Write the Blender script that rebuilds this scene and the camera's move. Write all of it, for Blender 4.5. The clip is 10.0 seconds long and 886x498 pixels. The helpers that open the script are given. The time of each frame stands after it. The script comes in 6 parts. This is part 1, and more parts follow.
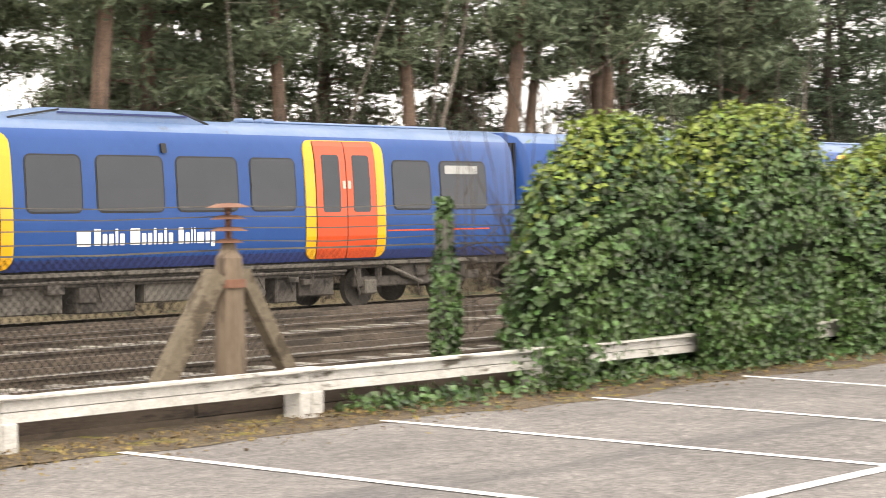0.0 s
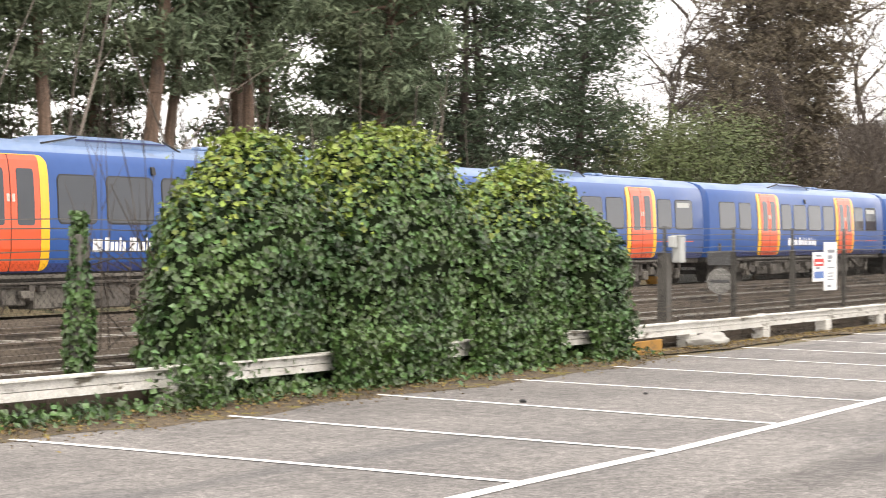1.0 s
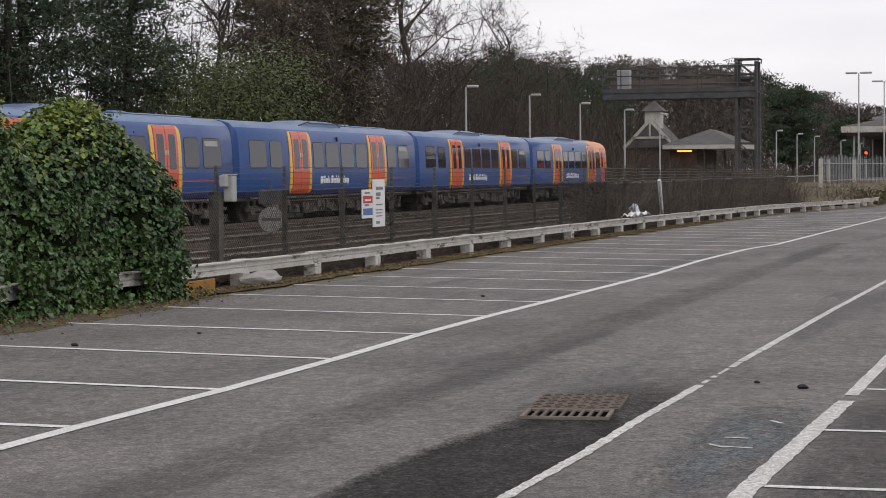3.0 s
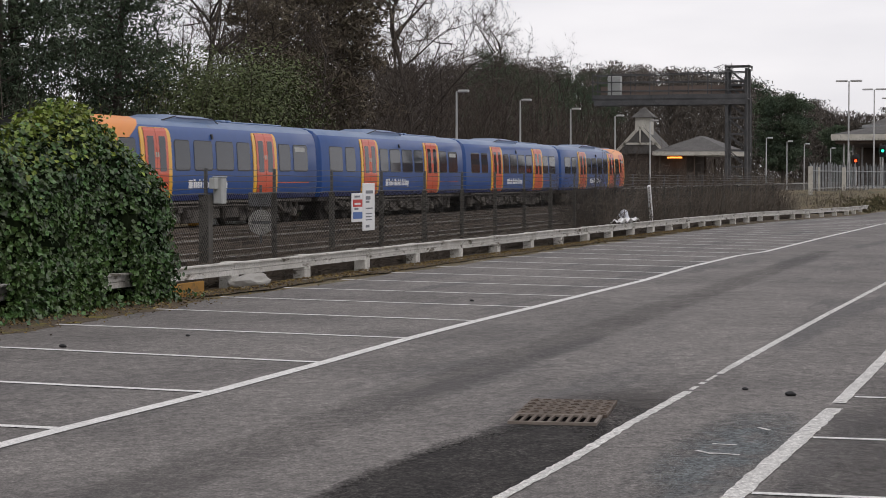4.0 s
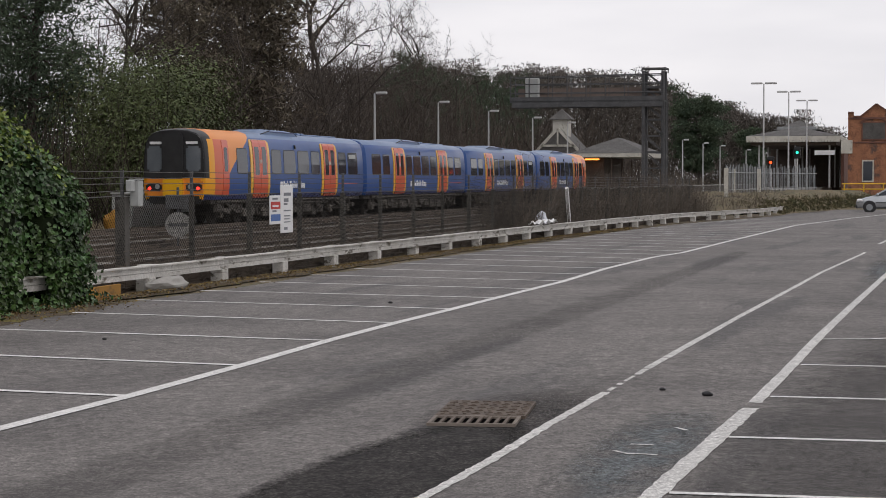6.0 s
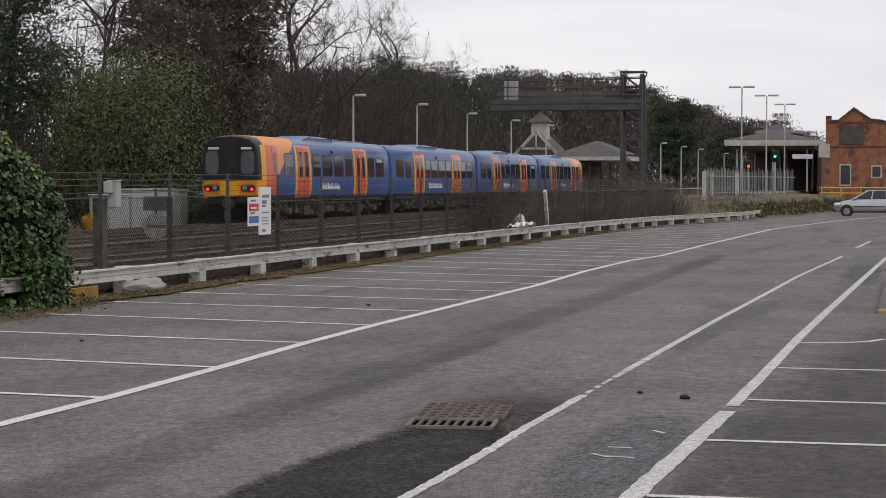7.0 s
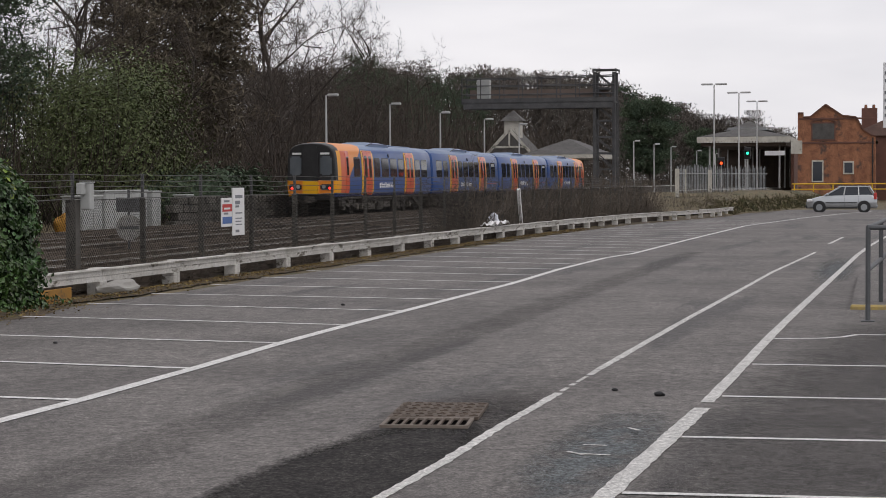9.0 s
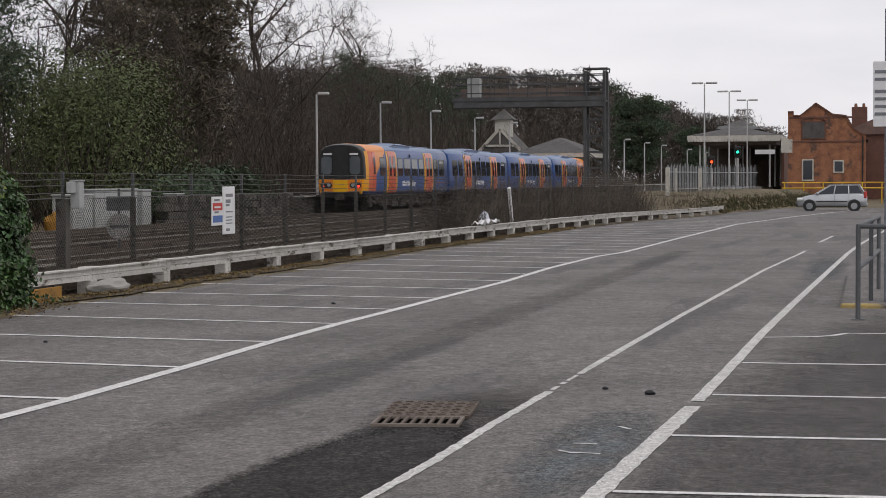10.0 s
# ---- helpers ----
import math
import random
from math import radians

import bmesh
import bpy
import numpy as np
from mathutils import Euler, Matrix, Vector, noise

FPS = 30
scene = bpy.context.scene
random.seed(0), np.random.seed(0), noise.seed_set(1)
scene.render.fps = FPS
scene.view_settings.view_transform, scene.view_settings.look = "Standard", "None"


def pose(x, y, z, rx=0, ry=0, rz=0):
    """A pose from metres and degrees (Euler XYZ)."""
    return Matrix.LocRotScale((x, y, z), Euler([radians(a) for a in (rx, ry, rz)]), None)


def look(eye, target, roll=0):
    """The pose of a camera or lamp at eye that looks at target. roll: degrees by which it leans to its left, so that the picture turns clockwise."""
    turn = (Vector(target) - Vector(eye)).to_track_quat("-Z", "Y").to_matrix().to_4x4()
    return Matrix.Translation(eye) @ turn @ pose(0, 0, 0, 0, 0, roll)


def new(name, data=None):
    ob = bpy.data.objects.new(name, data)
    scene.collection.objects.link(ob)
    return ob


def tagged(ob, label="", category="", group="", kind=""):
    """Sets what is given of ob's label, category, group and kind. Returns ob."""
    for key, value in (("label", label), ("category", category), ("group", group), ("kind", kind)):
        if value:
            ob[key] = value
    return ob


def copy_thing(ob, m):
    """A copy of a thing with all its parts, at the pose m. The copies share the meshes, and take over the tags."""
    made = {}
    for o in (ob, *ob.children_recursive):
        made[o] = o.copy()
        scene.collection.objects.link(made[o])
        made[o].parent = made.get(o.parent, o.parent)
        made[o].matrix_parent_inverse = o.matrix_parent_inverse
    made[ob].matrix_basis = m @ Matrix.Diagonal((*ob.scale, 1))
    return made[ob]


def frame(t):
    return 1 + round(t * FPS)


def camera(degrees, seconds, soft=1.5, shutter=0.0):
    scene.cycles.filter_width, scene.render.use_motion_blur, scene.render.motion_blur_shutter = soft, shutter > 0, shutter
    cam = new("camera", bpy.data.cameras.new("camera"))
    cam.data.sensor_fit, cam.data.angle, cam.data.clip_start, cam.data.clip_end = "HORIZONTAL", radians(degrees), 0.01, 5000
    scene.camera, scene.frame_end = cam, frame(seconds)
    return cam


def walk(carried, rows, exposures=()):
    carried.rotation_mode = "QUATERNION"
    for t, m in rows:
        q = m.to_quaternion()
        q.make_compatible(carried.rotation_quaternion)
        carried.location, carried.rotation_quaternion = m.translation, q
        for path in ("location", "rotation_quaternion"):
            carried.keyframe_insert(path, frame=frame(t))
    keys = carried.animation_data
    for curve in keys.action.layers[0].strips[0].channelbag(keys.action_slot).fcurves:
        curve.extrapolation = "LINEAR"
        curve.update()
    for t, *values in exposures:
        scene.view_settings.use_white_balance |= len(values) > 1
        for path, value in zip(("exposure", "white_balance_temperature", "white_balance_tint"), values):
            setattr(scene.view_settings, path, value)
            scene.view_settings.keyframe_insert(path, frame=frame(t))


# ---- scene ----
cam = camera(26.73, 10.0, soft=0.9, shutter=0.3)
EYE = (0.0, 0.0, 1.65)
# seconds, tilt, heading and lean of the hand-held camera, panning on the spot
TURNS = [(0.0, 89.09, -47.68, -0.93), (0.2, 89.19, -50.22, -0.77), (0.5, 89.83, -53.53, -0.41),
         (0.7, 89.85, -56.07, 0.13), (1.0, 89.57, -58.77, 0.13), (1.2, 89.64, -60.23, -0.04),
         (1.5, 89.43, -61.25, -0.04), (1.7, 88.64, -62.56, -0.38), (2.0, 88.08, -65.48, -0.93),
         (2.2, 88.06, -67.11, -0.73), (2.5, 87.97, -68.99, -0.52), (2.7, 87.94, -70.52, -0.69),
         (3.0, 87.66, -72.47, -0.48), (3.2, 87.69, -72.63, -0.27), (4.3, 87.82, -72.91, 0.12),
         (4.5, 87.86, -73.19, 0.09), (5.0, 87.83, -74.69, 0.03), (5.5, 87.82, -75.14, -0.01),
         (5.7, 87.83, -75.17, -0.06), (6.8, 87.93, -75.88, 0.15), (7.0, 87.93, -75.97, 0.14),
         (7.5, 87.94, -76.18, 0.07), (8.0, 87.92, -76.33, -0.11), (8.5, 87.92, -76.49, -0.27),
         (9.0, 87.9, -76.77, -0.27), (9.5, 87.88, -76.92, -0.26), (10.0, 87.86, -77.06, -0.27)]


def held(tilt, heading, lean):
    turn = Euler((radians(tilt), 0, radians(heading))).to_matrix().to_4x4()
    return Matrix.Translation(EYE) @ turn @ pose(0, 0, 0, 0, 0, lean)


walk(cam, [(t, held(a, b, c)) for t, a, b, c in TURNS],
     exposures=[(0.0, 1.34, 7450, 12), (1.0, 1.27, 7150, 12), (1.5, 0.58, 6950, 13), (2.0, 0.25, 6900, 14), (2.5, -0.05, 6650, 15), (3.2, -0.38, 6620, 14), (10.0, -0.45, 6600, 14)])

# ---- daylight: a bright overcast sky with a faint veiled sun ----
world = bpy.data.worlds.new("overcast_sky")
scene.world = world
world.use_nodes = True
wn, wl = world.node_tree.nodes, world.node_tree.links
wn.clear()
w_out, w_bg = wn.new("ShaderNodeOutputWorld"), wn.new("ShaderNodeBackground")
w_sky = wn.new("ShaderNodeTexSky")
w_sky.sky_type, w_sky.sun_disc = "NISHITA", False
w_sky.sun_elevation, w_sky.sun_rotation = radians(38), radians(200)
w_geo, w_map, w_noise = wn.new("ShaderNodeTexCoord"), wn.new("ShaderNodeMapping"), wn.new("ShaderNodeTexNoise")
w_map.inputs["Scale"].default_value = (1.6, 1.6, 7.0)
w_noise.inputs["Scale"].default_value, w_noise.inputs["Detail"].default_value = 2.2, 5.0
w_ramp = wn.new("ShaderNodeValToRGB")
w_ramp.color_ramp.elements[0].position, w_ramp.color_ramp.elements[0].color = 0.3, (9.0, 9.3, 9.9, 1)
w_ramp.color_ramp.elements[1].position, w_ramp.color_ramp.elements[1].color = 0.72, (12.5, 12.6, 12.9, 1)
w_mix = wn.new("ShaderNodeMixRGB")
w_mix.inputs[0].default_value = 0.93
wl.new(w_geo.outputs["Generated"], w_map.inputs["Vector"])
wl.new(w_map.outputs["Vector"], w_noise.inputs["Vector"])
wl.new(w_noise.outputs[0], w_ramp.inputs[0])
wl.new(w_sky.outputs[0], w_mix.inputs[1])
wl.new(w_ramp.outputs[0], w_mix.inputs[2])
wl.new(w_mix.outputs[0], w_bg.inputs[0])
w_bg.inputs[1].default_value = 0.1
wl.new(w_bg.outputs[0], w_out.inputs[0])
sun = new("sun", bpy.data.lights.new("sun", "SUN"))
sun.data.energy, sun.data.angle, sun.data.color = 0.9, radians(25), (1.0, 0.96, 0.9)
sun.matrix_world = look((0, 0, 60), (30, 38, 0))


# ---- materials ----
def mat(name, a, b=None, scale=8.0, rough=0.8, metal=0.0, bump=0.0, fine=60.0, spots=None, spot_at=0.62, spot_scale=1.3,
        island=0.0, item=0.0, stretch=(1, 1, 1), spec=0.5, coat=0.0, distance=0.01, speck=0.0, spot_stretch=None):
    """Two-tone grained surface: a and b mixed by noise at two scales, spots of a third colour, relief."""
    m = bpy.data.materials.new(name)
    m.use_nodes = True
    n, l = m.node_tree.nodes, m.node_tree.links
    p = n["Principled BSDF"]
    b = b or tuple(c * 0.8 for c in a)
    co, mp = n.new("ShaderNodeTexCoord"), n.new("ShaderNodeMapping")
    mp.inputs["Scale"].default_value = stretch
    l.new(co.outputs["Object"], mp.inputs["Vector"])
    n1, n2 = n.new("ShaderNodeTexNoise"), n.new("ShaderNodeTexNoise")
    for q, s in ((n1, scale), (n2, fine)):
        q.inputs["Scale"].default_value, q.inputs["Detail"].default_value = s, 6.0
        l.new(mp.outputs["Vector"], q.inputs["Vector"])
    add = n.new("ShaderNodeMath")
    add.operation = "MULTIPLY_ADD"
    l.new(n2.outputs[0], add.inputs[0])
    add.inputs[1].default_value = 0.5
    l.new(n1.outputs[0], add.inputs[2])
    ramp = n.new("ShaderNodeValToRGB")
    ramp.color_ramp.elements[0].position, ramp.color_ramp.elements[0].color = 0.55, (*a, 1)
    ramp.color_ramp.elements[1].position, ramp.color_ramp.elements[1].color = 0.95, (*b, 1)
    l.new(add.outputs[0], ramp.inputs[0])
    out = ramp.outputs[0]
    if spots:
        n3, r3, mx = n.new("ShaderNodeTexNoise"), n.new("ShaderNodeValToRGB"), n.new("ShaderNodeMixRGB")
        n3.inputs["Scale"].default_value, n3.inputs["Detail"].default_value, n3.inputs["Roughness"].default_value = spot_scale, 8.0, 0.65
        mp3 = n.new("ShaderNodeMapping")
        mp3.inputs["Scale"].default_value = spot_stretch or stretch
        l.new(co.outputs["Object"], mp3.inputs["Vector"])
        l.new(mp3.outputs["Vector"], n3.inputs["Vector"])
        r3.color_ramp.elements[0].position, r3.color_ramp.elements[1].position = spot_at, spot_at + 0.08
        l.new(n3.outputs[0], r3.inputs[0])
        l.new(r3.outputs[0], mx.inputs[0])
        l.new(out, mx.inputs[1])
        mx.inputs[2].default_value = (*spots, 1)
        out = mx.outputs[0]
    if speck:
        for s, k in ((150.0, speck), (55.0, speck), (20.0, speck * 0.75), (6.0, speck * 0.25)):
            ns, rs, mu = n.new("ShaderNodeTexNoise"), n.new("ShaderNodeMapRange"), n.new("ShaderNodeMixRGB")
            ns.inputs["Scale"].default_value, ns.inputs["Detail"].default_value = s, 3.0
            l.new(co.outputs["Object"], ns.inputs["Vector"])
            rs.inputs[1].default_value, rs.inputs[2].default_value = 0.36, 0.64
            rs.inputs[3].default_value, rs.inputs[4].default_value = 1 - k, 1 + k
            l.new(ns.outputs[0], rs.inputs[0])
            mu.blend_type, mu.inputs[0].default_value = "MULTIPLY", 1.0
            l.new(out, mu.inputs[1])
            l.new(rs.outputs[0], mu.inputs[2])
            out = mu.outputs[0]
    vary = island or item
    if vary:
        src = n.new("ShaderNodeNewGeometry").outputs["Random Per Island"] if island else n.new("ShaderNodeObjectInfo").outputs["Random"]
        rng, hsv = n.new("ShaderNodeMapRange"), n.new("ShaderNodeHueSaturation")
        rng.inputs[3].default_value, rng.inputs[4].default_value = 1 - vary, 1 + vary
        l.new(src, rng.inputs[0])
        l.new(rng.outputs[0], hsv.inputs["Value"])
        hue = n.new("ShaderNodeMapRange")
        hue.inputs[3].default_value, hue.inputs[4].default_value = 0.5 - 0.03 * vary, 0.5 + 0.03 * vary
        l.new(src, hue.inputs[0])
        l.new(hue.outputs[0], hsv.inputs["Hue"])
        l.new(out, hsv.inputs["Color"])
        out = hsv.outputs[0]
    l.new(out, p.inputs["Base Color"])
    p.inputs["Roughness"].default_value, p.inputs["Metallic"].default_value = rough, metal
    p.inputs["Specular IOR Level"].default_value = spec
    p.inputs["Coat Weight"].default_value = coat
    if bump:
        bp = n.new("ShaderNodeBump")
        bp.inputs["Strength"].default_value, bp.inputs["Distance"].default_value = bump, distance
        l.new(add.outputs[0], bp.inputs["Height"])
        l.new(bp.outputs[0], p.inputs["Normal"])
    return m


def frayed(m, at, size, soft=0.35, amount=1.0, ragged=0.6, grain=9.0):
    """Lets a thin surface layer break up towards the edge of an oval, so that what lies below shows through."""
    n, l = m.node_tree.nodes, m.node_tree.links
    co, mp, ln = n.new("ShaderNodeTexCoord"), n.new("ShaderNodeMapping"), n.new("ShaderNodeVectorMath")
    mp.inputs["Location"].default_value = (-at[0] / size[0], -at[1] / size[1], 0)
    mp.inputs["Scale"].default_value = (1 / size[0], 1 / size[1], 0)
    ln.operation = "LENGTH"
    l.new(co.outputs["Object"], mp.inputs["Vector"])
    l.new(mp.outputs["Vector"], ln.inputs[0])
    total = ln.outputs["Value"]
    for scale, k in ((grain, ragged), (grain * 8, ragged * 1.2)):
        nz, ma = n.new("ShaderNodeTexNoise"), n.new("ShaderNodeMath")
        nz.inputs["Scale"].default_value, nz.inputs["Detail"].default_value = scale, 4.0
        l.new(co.outputs["Object"], nz.inputs["Vector"])
        ma.operation, ma.inputs[1].default_value = "MULTIPLY_ADD", k
        l.new(nz.outputs[0], ma.inputs[0])
        l.new(total, ma.inputs[2])
        total = ma.outputs[0]
    rng, mix, clear = n.new("ShaderNodeMapRange"), n.new("ShaderNodeMixShader"), n.new("ShaderNodeBsdfTransparent")
    mid = 1 + 1.1 * ragged
    rng.inputs[1].default_value, rng.inputs[2].default_value = mid - soft, mid + soft
    rng.inputs[3].default_value, rng.inputs[4].default_value = amount, 0.0
    l.new(total, rng.inputs[0])
    l.new(rng.outputs[0], mix.inputs[0])
    l.new(clear.outputs[0], mix.inputs[1])
    l.new(n["Principled BSDF"].outputs[0], mix.inputs[2])
    l.new(mix.outputs[0], n["Material Output"].inputs["Surface"])
    return m


def glow(name, colour, power):
    m = bpy.data.materials.new(name)
    m.use_nodes = True
    p = m.node_tree.nodes["Principled BSDF"]
    p.inputs["Base Color"].default_value = (*colour, 1)
    p.inputs["Emission Color"].default_value, p.inputs["Emission Strength"].default_value = (*colour, 1), power
    return m


TARMAC = mat("worn_tarmac", (0.108, 0.099, 0.094), (0.178, 0.164, 0.154), 0.5, 0.9, bump=0.6, fine=6, spots=(0.095, 0.089, 0.087), spot_at=0.54, spot_scale=0.9, distance=0.005, speck=0.34, spot_stretch=(0.1, 0.8, 1))
PATCH = mat("dark_patch_tarmac", (0.022, 0.02, 0.0195), (0.05, 0.046, 0.043), 2.5, 0.95, bump=0.8, fine=24, spec=0.2, distance=0.005, speck=0.6)
LINE = mat("road_line_paint", (0.72, 0.71, 0.69), (0.58, 0.57, 0.55), 3.0, 0.75, fine=50, spots=(0.3, 0.285, 0.275), spot_at=0.64, spot_scale=7, speck=0.15)
OLD_LINE = mat("scuffed_line_paint", (0.6, 0.59, 0.565), (0.47, 0.46, 0.44), 3.0, 0.75, fine=50, spots=(0.2, 0.19, 0.185), spot_at=0.6, spot_scale=11, speck=0.25)
BLUE_MARK = mat("faded_blue_marking", (0.098, 0.113, 0.12), (0.14, 0.152, 0.157), 2.0, 0.9, fine=6, spots=(0.12, 0.115, 0.113), spot_at=0.5, spot_scale=3, speck=0.5)
EARTH = mat("rough_grass_earth", (0.1, 0.08, 0.045), (0.16, 0.125, 0.07), 0.6, 0.95, bump=0.8, fine=14, spots=(0.06, 0.065, 0.03), spot_at=0.55, spot_scale=0.9, distance=0.05, speck=0.3)
MOSS = mat("moss_litter_edge", (0.11, 0.078, 0.042), (0.06, 0.045, 0.03), 3.0, 0.95, bump=0.8, fine=20, spots=(0.14, 0.12, 0.02), spot_at=0.56, spot_scale=2.5, distance=0.02, speck=0.5)
BALLAST = mat("ballast_stone", (0.155, 0.14, 0.12), (0.29, 0.265, 0.23), 3.0, 0.95, bump=0.7, fine=22, spots=(0.1, 0.087, 0.072), spot_at=0.55, spot_scale=1.2, distance=0.04, speck=0.4, spot_stretch=(0.15, 1.6, 1))
RAIL_RUST = mat("rusty_rail_side", (0.08, 0.064, 0.05), (0.135, 0.108, 0.084), 5, 0.85, fine=60, spots=(0.05, 0.04, 0.032), spot_at=0.52, spot_scale=2, spot_stretch=(0.3, 1, 1))
RAIL_TOP = mat("polished_rail_head", (0.3, 0.29, 0.275), (0.22, 0.21, 0.2), 2, 0.45, metal=0.6)
SLEEPER = mat("concrete_sleeper", (0.17, 0.155, 0.132), (0.25, 0.23, 0.2), 4, 0.9, fine=30, item=0.2, speck=0.3)
WHITE_WOOD = mat("weathered_white_timber", (0.6, 0.585, 0.555), (0.44, 0.425, 0.39), 2.5, 0.8, bump=0.4, fine=30, spots=(0.12, 0.105, 0.08), spot_at=0.56, spot_scale=3.5, item=0.08, spot_stretch=(0.5, 1, 2.2), speck=0.12)
OCHRE = mat("ochre_painted_board", (0.36, 0.18, 0.025), (0.27, 0.135, 0.025), 3, 0.75, fine=30, spots=(0.12, 0.075, 0.03), spot_at=0.58, spot_scale=3)
RUSTY = mat("rust_brown_timber", (0.13, 0.095, 0.066), (0.21, 0.16, 0.115), 3.5, 0.9, bump=0.6, fine=30, stretch=(2, 2, 0.4), spots=(0.07, 0.05, 0.036), spot_at=0.52, spot_scale=3)
LICHEN = mat("lichened_strut", (0.115, 0.092, 0.064), (0.2, 0.165, 0.118), 4, 0.95, bump=0.6, fine=30, spots=(0.07, 0.054, 0.036), spot_at=0.5, spot_scale=4)
INSULATOR = mat("rusted_crossarm_iron", (0.15, 0.07, 0.045), (0.22, 0.11, 0.07), 6, 0.85, fine=40)
CONC = mat("grey_concrete_post", (0.07, 0.066, 0.058), (0.12, 0.112, 0.1), 4, 0.95, bump=0.4, fine=40, spots=(0.04, 0.037, 0.032), spot_at=0.56, spot_scale=4, item=0.15)
WIRE = mat("dull_fence_wire", (0.009, 0.0085, 0.008), (0.017, 0.016, 0.015), 6, 0.9, spec=0.15)
STRAND = mat("galvanised_strand", (0.07, 0.067, 0.063), (0.115, 0.11, 0.105), 6, 0.6, metal=0.3)
DARK_STEEL = mat("dark_painted_steel", (0.055, 0.056, 0.058), (0.088, 0.088, 0.09), 2, 0.75, fine=30, speck=0.2)
GALV = mat("galvanised_steel", (0.25, 0.265, 0.275), (0.36, 0.375, 0.385), 2, 0.55, metal=0.3, fine=30)
GREY_POST = mat("grey_lamp_column", (0.5, 0.5, 0.49), (0.4, 0.4, 0.4), 2, 0.6)
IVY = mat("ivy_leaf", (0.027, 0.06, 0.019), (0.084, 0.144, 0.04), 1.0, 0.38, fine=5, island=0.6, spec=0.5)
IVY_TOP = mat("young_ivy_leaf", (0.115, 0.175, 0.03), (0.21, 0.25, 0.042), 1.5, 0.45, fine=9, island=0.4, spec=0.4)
# near-black green: paints the shade in the gaps between ivy leaves
IVY_CORE = mat("ivy_gap_shade", (0.006, 0.012, 0.004), (0.012, 0.018, 0.007), 4, 0.95, spec=0.1)
PINE = mat("pine_needles", (0.1, 0.136, 0.085), (0.172, 0.205, 0.128), 0.4, 0.8, fine=3, island=0.45, spec=0.2)
YEW = mat("dark_conifer_foliage", (0.05, 0.074, 0.05), (0.084, 0.11, 0.066), 0.4, 0.8, fine=3, island=0.45, spec=0.2)
LAUREL = mat("evergreen_shrub_leaf", (0.062, 0.082, 0.03), (0.105, 0.122, 0.048), 0.5, 0.6, fine=4, island=0.5, spec=0.3)
PINE_BARK = mat("scots_pine_bark", (0.11, 0.074, 0.055), (0.19, 0.128, 0.094), 1.2, 0.95, bump=0.8, fine=9, stretch=(2, 2, 0.4), spots=(0.07, 0.052, 0.043), spot_at=0.53, spot_scale=1.5, speck=0.25)
BARK = mat("grey_brown_bark", (0.04, 0.033, 0.028), (0.075, 0.062, 0.052), 1.2, 0.95, fine=12, stretch=(2, 2, 0.4))
TWIG = mat("bare_brown_twigs", (0.042, 0.033, 0.027), (0.076, 0.059, 0.047), 0.6, 0.95, fine=6, island=0.45)
LARCH = mat("bare_larch_twigs", (0.085, 0.07, 0.05), (0.135, 0.112, 0.08), 0.3, 0.95, fine=4, island=0.45)
BIRCH = mat("pale_birch_twigs", (0.17, 0.145, 0.125), (0.23, 0.2, 0.175), 0.6, 0.95, fine=6, island=0.3)
BRAMBLE = mat("dead_bramble_stems", (0.075, 0.062, 0.05), (0.125, 0.105, 0.085), 1.2, 0.95, fine=9, island=0.4)
TRAIN_BLUE = mat("train_blue_paint", (0.014, 0.062, 0.225), (0.02, 0.073, 0.25), 0.5, 0.3, fine=4, coat=0.08, spec=0.3)
TRAIN_DARK = mat("train_dark_blue_skirt", (0.015, 0.03, 0.12), (0.02, 0.035, 0.14), 0.7, 0.35, fine=5)
ROOF_BLUE = mat("train_grey_blue_roof", (0.10, 0.17, 0.31), (0.15, 0.22, 0.36), 0.8, 0.38, fine=8, spots=(0.09, 0.13, 0.2), spot_at=0.6, spot_scale=1.5)
RED = mat("train_door_red_orange", (0.62, 0.075, 0.016), (0.56, 0.065, 0.016), 1, 0.28, coat=0.3)
YELLOW = mat("train_door_yellow", (0.8, 0.42, 0.012), (0.75, 0.38, 0.012), 1, 0.28, coat=0.3)
CAB_ORANGE = mat("train_cab_orange", (0.75, 0.25, 0.03), (0.7, 0.22, 0.03), 1, 0.28, coat=0.3)
GLASS = mat("dark_tinted_glass", (0.02, 0.025, 0.034), (0.027, 0.032, 0.042), 1, 0.06, spec=0.5)
# paler than GLASS: the sky's reflection is put into the base colour
CAB_GLASS = mat("cab_windscreen_glass", (0.1, 0.115, 0.13), (0.14, 0.155, 0.17), 1, 0.05, spec=0.9)
BLACK = mat("black_rubber", (0.012, 0.012, 0.013), (0.022, 0.022, 0.023), 3, 0.6)
GRIME = mat("brake_dust_grime", (0.055, 0.048, 0.042), (0.11, 0.098, 0.086), 1.8, 0.9, bump=0.3, fine=18, spots=(0.03, 0.026, 0.024), spot_at=0.57, spot_scale=3)
GRIME_BOX = mat("grimy_equipment_case", (0.1, 0.09, 0.078), (0.155, 0.14, 0.12), 1.8, 0.85, fine=18, spots=(0.045, 0.04, 0.035), spot_at=0.54, spot_scale=3)
WHITE = mat("white_enamel", (0.78, 0.78, 0.78), (0.7, 0.7, 0.7), 2, 0.5)
PAPER_BLUE = mat("notice_blue_print", (0.08, 0.16, 0.4), None, 2, 0.6)
PAPER_RED = mat("notice_red_print", (0.55, 0.05, 0.04), None, 2, 0.6)
PRINT = mat("grey_printing", (0.2, 0.21, 0.23), None, 2, 0.6)
